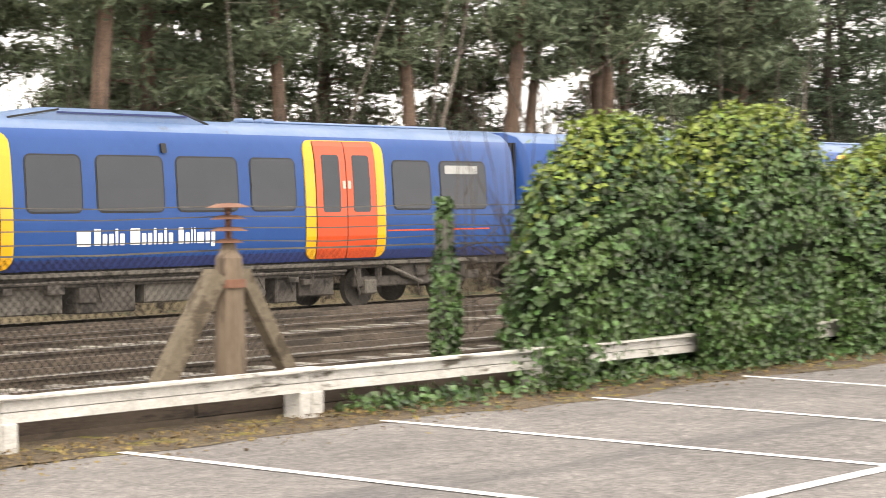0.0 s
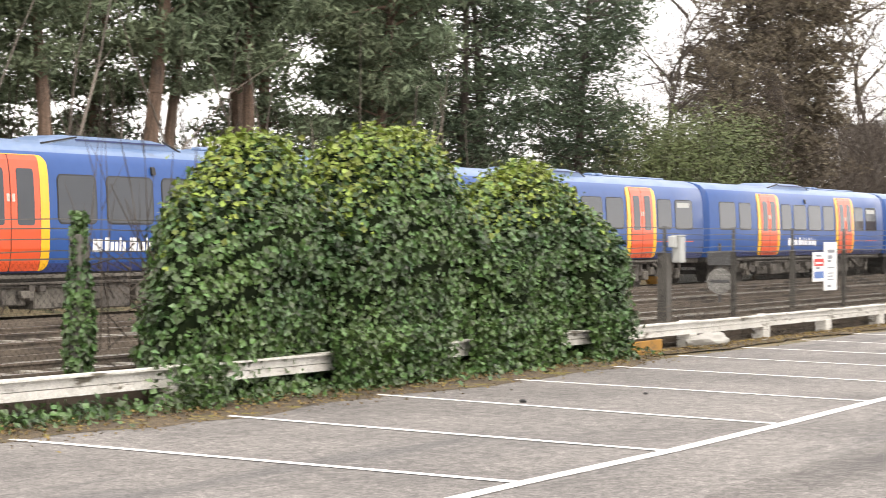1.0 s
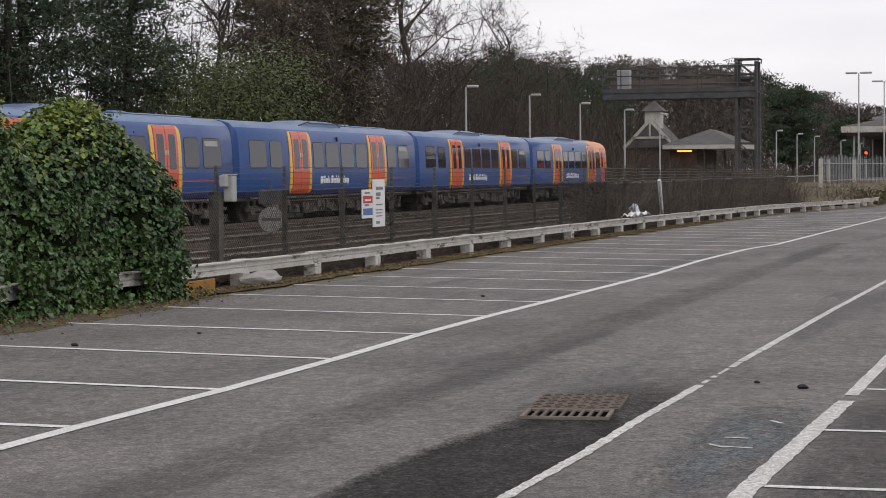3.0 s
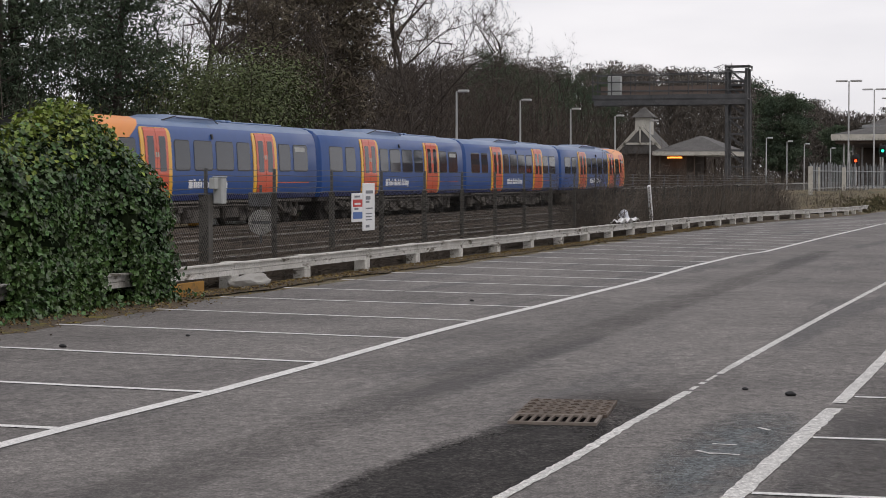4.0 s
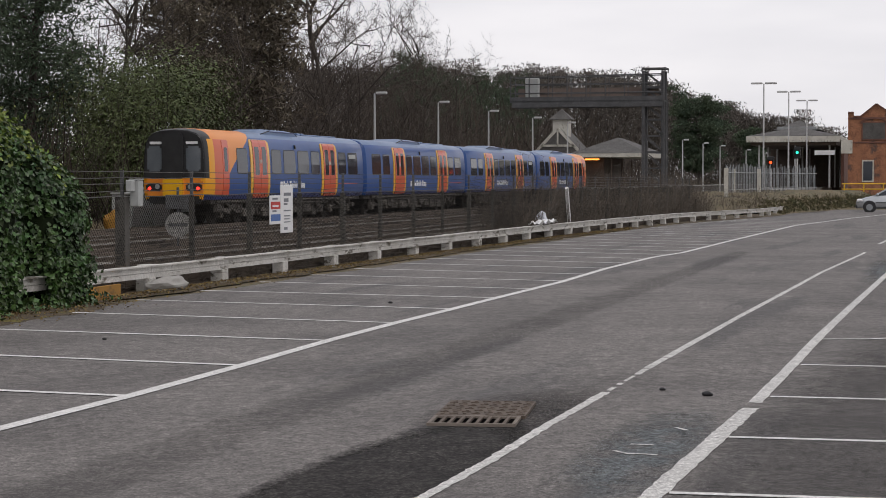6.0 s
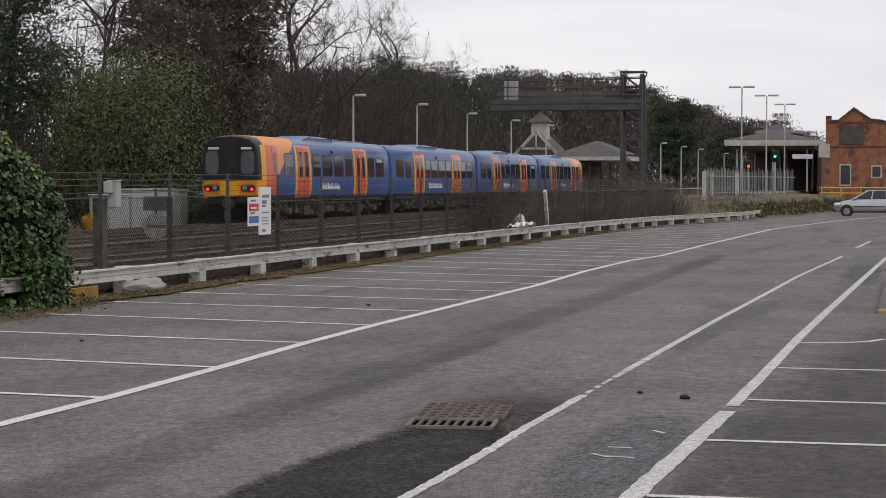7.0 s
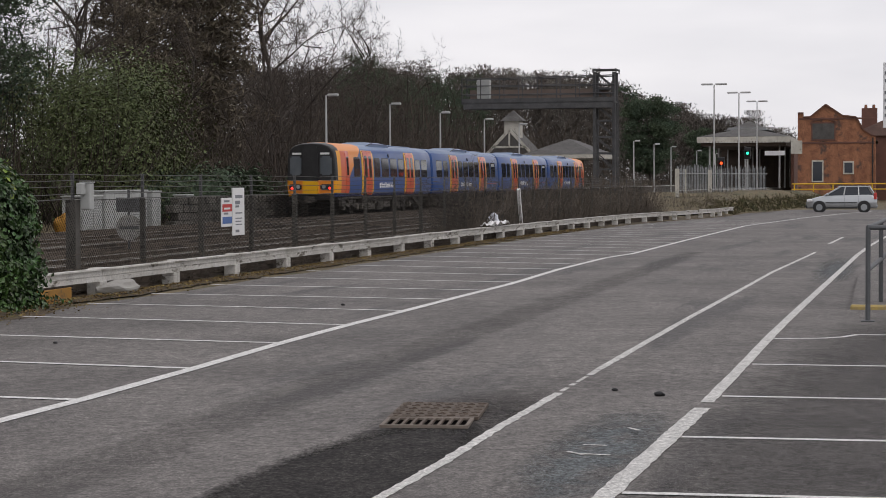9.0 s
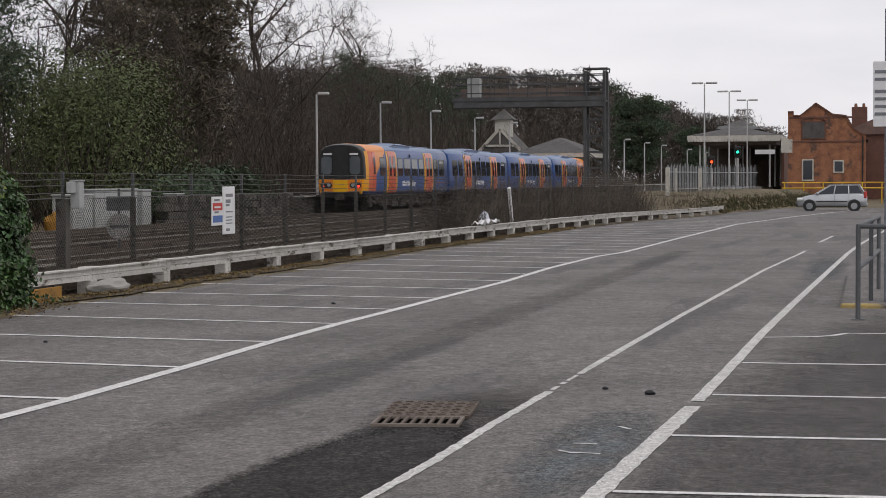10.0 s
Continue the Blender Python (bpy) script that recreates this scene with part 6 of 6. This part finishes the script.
def make_building():
    t = thing("station_house", "orange-red brick station house with shaped gable", "building", pose(170, 0, -0.42))
    y0, y1 = 0.5, 7.3
    bm = bmesh.new()
    out = [(y1, 0), (y1, 7.9), (y1 - 0.5, 7.9), (y1 - 0.5, 7.55), (y1 - 1.1, 7.55), (4.85, 8.65), (3.4, 7.65), (2.2, 7.5), (1.6, 6.4), (0.9, 5.9), (y0, 5.8), (y0, 0)]
    a = [bm.verts.new((0, y, z)) for y, z in out]
    b = [bm.verts.new((0.4, y, z)) for y, z in out]
    bm.faces.new(a); bm.faces.new(b[::-1])
    for k in range(len(out)):
        bm.faces.new((a[k], b[k], b[(k + 1) % len(out)], a[(k + 1) % len(out)]))
    bmesh.ops.recalc_face_normals(bm, faces=bm.faces[:])
    part("front_wall", bm, BRICK, t)
    part("side_wall", crate(0.41, 14, y0, y0 + 0.3, 0, 5.4, bevel=0.0), BRICK, t)
    part("side_wall", crate(0.41, 14, y1 - 0.3, y1, 0, 5.4, bevel=0.0), BRICK, t)
    bm = bmesh.new()
    pts = [(y0 - 0.2, 5.4), ((y0 + y1) / 2, 7.7), (y1 + 0.2, 5.4)]
    a = [bm.verts.new((0.42, y, z)) for y, z in pts]
    b = [bm.verts.new((14, y, z)) for y, z in pts]
    bm.faces.new(a); bm.faces.new(b[::-1])
    for k in range(2):
        bm.faces.new((a[k], b[k], b[k + 1], a[k + 1]))
    part("roof", bm, SLATE, t)
    for z in (5.2, 7.35):
        part("string_course", crate(-0.05, -0.004, y0 + 0.1, y1 - 0.1, z, z + 0.16, bevel=0.01), DARK_BRICK, t)
    for ya, yb, za, zb, arch in ((4.1, 6.0, 5.6, 7.0, True), (5.15, 5.95, 1.9, 3.6, False), (2.5, 3.2, 2.6, 3.5, False)):
        w = part("window", crate(-0.06, -0.003, ya - 0.12, yb + 0.12, za - 0.14, zb + 0.12, bevel=0.02), CREAM if not arch else DARK_BRICK, t)
        part("pane", crate(-0.075, -0.062, ya, yb, za, zb, bevel=0.0), SLATE if arch else GLASS, w)
        if not arch and yb - ya > 1:
            part("glazing_bar", crate(-0.09, -0.077, ya, yb, (za + zb) / 2 - 0.05, (za + zb) / 2 + 0.05, bevel=0.0), CREAM, w)
            part("glazing_bar", crate(-0.09, -0.077, (ya + yb) / 2 - 0.04, (ya + yb) / 2 + 0.04, za, zb, bevel=0.0), CREAM, w)
    for (ya, za), (yb, zb) in zip(out[1:-1], out[2:-1]):
        if abs(ya - yb) > 0.05:
            part("coping", beam(bmesh.new(), (0.18, ya, za + 0.06), (0.18, yb, zb + 0.06), 0.62, 0.12), DARK_BRICK, t, "dark weathered coping")
    arch = bmesh.new()
    for i in range(12):
        u, w2 = math.pi * i / 12, math.pi * (i + 1) / 12
        beam(arch, (-0.06, 5.05 + 1.12 * math.cos(u), 6.95 + 0.5 * math.sin(u)), (-0.06, 5.05 + 1.12 * math.cos(w2), 6.95 + 0.5 * math.sin(w2)), 0.1, 0.14)
    part("window_arch", arch, DARK_BRICK, t)
    part("drainpipe", rod(bmesh.new(), (-0.08, 0.75, 0), (-0.08, 0.75, 5.7), 0.06, n=8), BLACK, t)
    part("white_board", crate(-0.1, -0.002, 6.9, 7.9, 4.3, 5.5, bevel=0.02), CREAM, t, "white board on the corner")
    o = thing("dark_outbuilding", "dark brick range beside the station house", "building", pose(184.6, 0, -0.42))
    part("wall", crate(0, 20, -9, 2.9, 0, 6.2, bevel=0.0), DARK_BRICK, o)
    part("roof", roof_hip(bmesh.new(), -0.3, 20.3, -9.3, 3.2, 6.2, 9.0, 2), mat("dark_red_roof_tile", (0.075, 0.042, 0.034), (0.11, 0.064, 0.05), 1.2, 0.85, fine=9, speck=0.25), o)
    part("chimney", crate(2.2, 3.4, 0.4, 1.9, 6.6, 8.95, bevel=0.03), DARK_BRICK, o)
    for y in (0.75, 1.5):
        part("chimney_pot", rod(bmesh.new(), (2.8, y, 8.95), (2.8, y, 9.3), 0.16, 0.13, n=10), BRICK, o)
    r = thing("yellow_railing", "yellow tubular guard rail before the station house", "railing", pose(150, 0, 0.2))
    for z in (0.62, 1.05):
        part("rail", rod(bmesh.new(), (0, -3, z), (0, 6.9, z), 0.05, n=8), SAFETY_YELLOW, r)
    for k in range(7):
        part("post", rod(bmesh.new(), (0, -2.3 + 1.5 * k, -0.62), (0, -2.3 + 1.5 * k, 1.1), 0.05, n=8), SAFETY_YELLOW, r)


def make_palisade():
    t = thing("palisade_fence", "grey galvanised steel palisade fence", "fence", pose(0, 0, 0))
    rng = random.Random(9)
    pts = [(118, 12.6), (132, 11.4), (146, 8.6)]
    k = 0
    for a, b in zip(pts, pts[1:]):
        n = int(math.dist(a, b) / 0.33)
        for i in range(n):
            x, y = a[0] + (b[0] - a[0]) * i / n, a[1] + (b[1] - a[1]) * i / n
            z = 0.55
            part("pale", crate(x - 0.01, x + 0.01, y - 0.022, y + 0.022, z, z + 1.85 + 0.3 * rng.random(), bevel=0.0), GALV if i % 3 else DARK_STEEL, t)
        for z in (0.95, 2.05):
            part("rail", beam(bmesh.new(), (a[0] + 0.05, a[1], z), (b[0] + 0.05, b[1], z), 0.05, 0.06), GALV, t)
    bm = bmesh.new()
    xs = [104 + 2 * i for i in range(24)]
    rows = []
    for x in xs:
        y0 = 9.6 - (max(0, x - 112)) * 0.13
        zt = 0.72 + 0.25 * noise.noise(Vector((x * 0.3, 0, 0)))
        f = min(1, max(0, (x - 102) / 10))
        rows.append([bm.verts.new((x, y, z)) for y, z in ((y0 - 1.6, lie(x) - 0.02), (y0 - 0.4, lie(x) + 0.62 * f + 0.15 * noise.noise(Vector((x * 0.5, 4, 0)))), (y0 + 0.8, zt * f + lie(x) * (1 - f)), (y0 + 8, zt * f - 0.3 * (1 - f)))])
    for p, q in zip(rows, rows[1:]):
        for k in range(3):
            bm.faces.new((p[k], q[k], q[k + 1], p[k + 1]))
    tagged(part("bank", bm, EARTH), "low earth bank with rough dry grass", "bank", kind="structure")
    g = np.random.default_rng(33)
    n = 5200
    x = g.uniform(106, 150, n)
    y = 9.6 - np.maximum(0, x - 112) * 0.13 + g.uniform(-1.5, 2.2, n)
    low = np.array([lie(q) for q in x])
    rise = np.interp(y - (9.6 - np.maximum(0, x - 112) * 0.13), [-1.6, -0.4, 0.8, 3], [0, 0.62, 0.9, 0.75])
    p = np.stack([x, y, low + rise * np.clip((x - 102) / 10, 0, 1) + 0.03], 1)
    v, f = leaf_cloud(p, np.tile([-1.0, -0.2, 0.2], (n, 1)), 0.38, 34, flat=0.5, slim=0.07, simple=True)
    tuft = mat("dry_bank_grass", (0.1, 0.08, 0.042), (0.06, 0.065, 0.028), 0.3, 0.95, fine=2, island=0.5)
    tagged(quick("bank_grass", v.tolist(), f.tolist(), tuft), "dry tufted grass and weeds on the bank", "grass", kind="stuff")
    thicket("bank_brambles", 76, (103, 128), (9.4, 12.4), (0.6, 1.7), 700, BRAMBLE, "brown brambles on the earth bank", 0.011)
    for x, y in ((112, 11.9), (121, 12.4), (126, 11.2)):
        p = thing("concrete_marker", "pale concrete post beside the bank", "post", pose(x, y, 0))
        part("post", crate(-0.1, 0.1, -0.12, 0.12, -0.3, 2.3, bevel=0.01), CREAM, p)


def make_parked_car():
    c = thing("parked_car", "silver people carrier parked by the station", "car", pose(118.5, 2.4, lie(121), 0, 0, -90))
    stations = [(-2.16, 0.56, 0.6), (-2.1, 0.7, 0.7), (-1.9, 0.82, 0.82), (-1.5, 0.87, 0.95), (-1.05, 0.885, 1.03), (-0.3, 0.89, 1.05), (0.6, 0.89, 1.07), (1.4, 0.885, 1.09), (1.85, 0.87, 1.09), (2.08, 0.8, 1.04), (2.16, 0.7, 0.9)]
    bm = bmesh.new()
    rows = []
    for x, w, top in stations:
        ring = [(-0.9 * w, 0.24), (-w, 0.36), (-w, 0.62), (-0.985 * w, 0.62 + 0.75 * (top - 0.62)), (-0.9 * w, top)]
        ring += [(-y, z) for y, z in ring[::-1]]
        rows.append([bm.verts.new((x, y, z)) for y, z in ring])
    for p, q in zip(rows, rows[1:]):
        for i in range(10):
            bm.faces.new((p[i], p[(i + 1) % 10], q[(i + 1) % 10], q[i]))
    bm.faces.new(rows[0]); bm.faces.new(rows[-1][::-1])
    bmesh.ops.recalc_face_normals(bm, faces=bm.faces[:])
    part("body", bm, SILVER, c, smooth=True)
    bm = bmesh.new()
    base = [(-1.12, 0.5), (-0.95, 0.8), (1.9, 0.8), (2.08, 0.55)]
    head = [(-0.12, 0.45), (0.0, 0.63), (1.6, 0.63), (1.74, 0.45)]
    lower = [bm.verts.new((x, y, 1.02 + 0.04 * (x > 0))) for x, y in base + [(x, -y) for x, y in base[::-1]]]
    upper = [bm.verts.new((x, y, 1.56)) for x, y in head + [(x, -y) for x, y in head[::-1]]]
    for i in range(8):
        bm.faces.new((lower[i], lower[(i + 1) % 8], upper[(i + 1) % 8], upper[i]))
    bm.faces.new(upper); bm.faces.new(lower[::-1])
    bmesh.ops.recalc_face_normals(bm, faces=bm.faces[:])
    part("window_band", bm, GLASS, c, "dark glazed upper body")
    bm = crate(-0.2, 1.8, -0.66, 0.66, 1.545, 1.63, bevel=0.04)
    part("roof", bm, SILVER, c)
    for s in (-1, 1):
        for (xa, ya, za), (xb, yb, zb), w in (((-1.0, 0.81, 1.03), (-0.06, 0.63, 1.58), 0.08), ((0.15, 0.815, 1.05), (0.25, 0.645, 1.57), 0.06), ((1.05, 0.815, 1.06), (1.02, 0.645, 1.57), 0.07), ((1.98, 0.76, 1.06), (1.66, 0.62, 1.58), 0.13)):
            part("pillar", beam(bmesh.new(), (xa, s * ya, za), (xb, s * yb, zb), w, w), SILVER, c)
        part("roof_rail", beam(bmesh.new(), (-0.05, s * 0.6, 1.65), (1.65, s * 0.6, 1.65), 0.03, 0.03), BLACK, c)
        part("side_trim", beam(bmesh.new(), (-0.95, s * 0.893, 0.6), (0.95, s * 0.893, 0.6), 0.02, 0.06), BLACK, c)
        part("sill", beam(bmesh.new(), (-0.95, s * 0.86, 0.27), (0.95, s * 0.86, 0.27), 0.08, 0.08), BLACK, c)
        part("door_mirror", crate(-0.92, -0.76, min(s * 0.86, s * 1.04), max(s * 0.86, s * 1.04), 1.04, 1.18, bevel=0.03), SILVER, c)
        for x in (0.18, 1.05):
            part("door_gap", beam(bmesh.new(), (x, s * 0.89, 0.34), (x, s * 0.885, 1.0), 0.012, 0.016), BLACK, c)
        for x in (-1.33, 1.37):
            part("wheel_arch", rod(bmesh.new(), (x, s * 0.6, 0.34), (x, s * 0.895, 0.34), 0.39, n=24), BLACK, c)
            w = part("wheel", rod(bmesh.new(), (x, s * 0.7, 0.315), (x, s * 0.905, 0.315), 0.315, n=24), BLACK, c)
            part("rim", rod(bmesh.new(), (x, s * 0.88, 0.315), (x, s * 0.915, 0.315), 0.205, n=10), GALV, w)
        part("headlight", crate(-2.1, -1.72, min(s * 0.56, s * 0.85), max(s * 0.56, s * 0.85), 0.64, 0.82, bevel=0.05), WHITE, c, "clear headlight")
        part("tail_light", crate(1.95, 2.14, min(s * 0.7, s * 0.865), max(s * 0.7, s * 0.865), 0.8, 1.2, bevel=0.04), PAPER_RED, c, "red tail light")
    part("bumper", crate(-2.2, -1.9, -0.72, 0.72, 0.27, 0.48, bevel=0.06), BLACK, c)
    part("bumper", crate(1.95, 2.2, -0.76, 0.76, 0.3, 0.5, bevel=0.06), SILVER, c)


# ---- beside the car park ----
def make_near_rail():
    x = 22.6
    t = thing("guard_rail", "grey tubular steel guard rail on the kerbed island", "railing", pose(0, 0, lie(x)))
    steel = mat("painted_grey_tube", (0.075, 0.08, 0.085), (0.11, 0.115, 0.12), 3, 0.6, fine=30)
    spots = ((22.77, 0.15), (25.7, 0.0), (28.4, -0.11))
    for px, py in spots:
        part("post", rod(bmesh.new(), (px, py, 0), (px, py, 1.12), 0.03, n=10), steel, t)
        part("base_plate", crate(px - 0.08, px + 0.08, py - 0.08, py + 0.08, 0.0, 0.014, bevel=0.004), steel, t)
    for z in (1.12, 0.62):
        for (ax, ay), (bx, by) in zip(spots, spots[1:]):
            part("rail", rod(bmesh.new(), (ax, ay, z), (bx, by, z), 0.03, n=10), steel, t)
        part("rail", rod(bmesh.new(), (22.77, 0.15, z), (22.77, -2.4, z), 0.03, n=10), steel, t) if z > 1 else None
    k = thing("kerbed_island", "tarmac island edged with worn yellow kerb", "kerb", pose(0, 0, 0))
    yellow = mat("worn_yellow_kerb", (0.4, 0.29, 0.1), (0.24, 0.2, 0.13), 4, 0.85, fine=30, spots=(0.12, 0.11, 0.1), spot_at=0.54, spot_scale=4, item=0.12)
    for j in range(5):
        part("kerb", crate(24.9, 25.06, -4 + 0.88 * j, -3.13 + 0.88 * j, lie(25) - 0.05, lie(25) + 0.06, bevel=0.02), yellow, k, "kerb with worn yellow paint")
    part("surface", crate(25.07, 34, -4, 0.38, lie(25) - 0.2, lie(25) + 0.052, bevel=0.0), TARMAC, k)
    s = thing("sign_pole", "grey square sign post with a white notice", "sign", pose(25.6, -0.07, lie(25) + 0.052))
    part("pole", crate(-0.07, 0.07, -0.35, -0.1, 0, 3.9, bevel=0.01), mat("blue_grey_post_paint", (0.13, 0.155, 0.18), (0.18, 0.205, 0.23), 2, 0.6, fine=20, speck=0.2), s)
    part("cap", crate(-0.09, 0.09, -0.37, -0.05, 3.1, 3.16, bevel=0.01), DARK_STEEL, s)
    part("board", crate(-0.1, -0.075, -0.3, 0.05, 2.33, 3.2, bevel=0.006), WHITE, s, "white notice board")
    for z, w in ((3.04, 0.2), (2.94, 0.14), (2.78, 0.18), (2.68, 0.18), (2.58, 0.16), (2.48, 0.18)):
        part("text_bar", box(bmesh.new(), -0.106, -0.1015, -0.02 - w + 0.05, 0.03, z, z + 0.04), PRINT, s)


def make_lineside():
    for x, y, w, h, d in ((68.9, 30.9, 1.9, 1.5, 0.9), (71.3, 31.0, 4.5, 1.7, 1.0), (76.4, 31.0, 1.0, 1.65, 0.8), (81.0, 31.2, 0.9, 1.45, 0.6)):
        c = thing("lineside_cabinet", "pale grey lineside equipment cabinet beside the far track", "cabinet", pose(x, y, -0.45))
        part("body", crate(0, w, 0, d, 0.15, h, bevel=0.02), CABINET, c)
        part("lid", crate(-0.05, w + 0.05, -0.05, d + 0.05, h, h + 0.07, bevel=0.02), CABINET, c)
        part("plinth", crate(0.05, w - 0.05, 0.05, d - 0.05, 0, 0.15, bevel=0.0), CONC, c)
        n = max(1, int(w / 0.8))
        for k in range(n):
            part("door", crate(0.05 + k * w / n, (k + 1) * w / n - 0.05, -0.02, -0.003, 0.25, h - 0.1, bevel=0.005), CABINET, c)
    o = thing("orange_cover", "orange-yellow sheeted heap beside the far track", "cover", pose(67.3, 30.9, -0.45))
    bm = bmesh.new()
    bmesh.ops.create_icosphere(bm, subdivisions=3, radius=0.55)
    for v in bm.verts:
        v.co = Vector((v.co.x * 0.9, v.co.y * 0.8, max(0, v.co.z + 0.35))) * (1 + 0.2 * noise.noise(v.co * 2.5))
    part("sheet", bm, OCHRE, o)
    b = thing("plastic_sack", "crumpled pale blue plastic sack caught on the fence", "rubbish", pose(58.3, 12.0, lie(58)))
    bm = bmesh.new()
    bmesh.ops.create_icosphere(bm, subdivisions=4, radius=0.5)
    for v in bm.verts:
        v.co = Vector((v.co.x * 0.85 - 0.3 * v.co.z, v.co.y * 0.4, v.co.z * 0.8 + 0.4)) * (1 + 0.22 * noise.noise(v.co * 2.2) + 0.12 * noise.noise(v.co * 7))
        v.co.z = max(v.co.z, 0.02)
    part("sack", bm, BAG, b)
    b = thing("plastic_sheet", "torn white plastic sheet lying on the barrier", "rubbish", pose(56.2, 11.55, lie(56) + 0.42))
    bm = bmesh.new()
    bmesh.ops.create_grid(bm, x_segments=24, y_segments=6, size=1)
    for v in bm.verts:
        v.co = Vector((v.co.x * 1.3, v.co.y * 0.2, 0.1 + 0.14 * noise.noise(v.co * 2.6) + 0.05 * noise.noise(v.co * 8)))
    bmesh.ops.solidify(bm, geom=bm.faces[:], thickness=0.01)
    part("sheet", bm, WHITE, b)
    b = thing("cement_bag", "burst pale bag lying against the barrier foot", "rubbish", pose(26.6, 11.35, lie(26)))
    bm = bmesh.new()
    bmesh.ops.create_icosphere(bm, subdivisions=3, radius=0.5)
    for v in bm.verts:
        v.co = Vector((v.co.x * 1.5, v.co.y * 0.35, max(0.0, v.co.z * 0.25 + 0.1))) * (1 + 0.25 * noise.noise(v.co * 3))
    part("bag", bm, PLATFORM, b)
    g = random.Random(6)
    for x, y, s in ((14.35, 1.66, 0.032), (14.65, 2.05, 0.02), (16.4, 9.0, 0.03), (18, 8.4, 0.02), (24.6, 7.2, 0.025)):
        st = thing("pebble", "small dark stone lying on the tarmac", "stone", pose(x, y, lie(x) + s * 0.5))
        bm = bmesh.new()
        bmesh.ops.create_icosphere(bm, subdivisions=2, radius=s)
        for v in bm.verts:
            v.co = Vector((v.co.x, v.co.y * 1.4, v.co.z * 0.7)) * (1 + 0.3 * noise.noise(v.co * 30))
        part("stone", bm, BLACK, st)


make_ground()
make_car_park()
make_drain()
make_railway()
make_barrier()
CARS = make_train()
make_fence()
make_strutted_pole()
make_hedge()
make_ivy_post()
make_trees()
make_far_woods()
make_gantry()
make_station()
make_parked_car()
make_near_rail()
make_lineside()


# seconds and the place of the joint behind the rear carriage, along the track
RUN = [(0.0, 31.8), (0.5, 36.85), (1.0, 41.8), (1.5, 46.55), (2.0, 51.25), (2.5, 55.8), (3.0, 60.3), (4.5, 73.9), (5.5, 82.5), (7.5, 99.3), (9.0, 110.7), (10.0, 117.9)]


def motions():
    for k, car in enumerate(CARS):
        walk(car, [(t, pose(x + 20.4 * k, 28.15, RAIL_Z + 0.14)) for t, x in RUN])


motions()
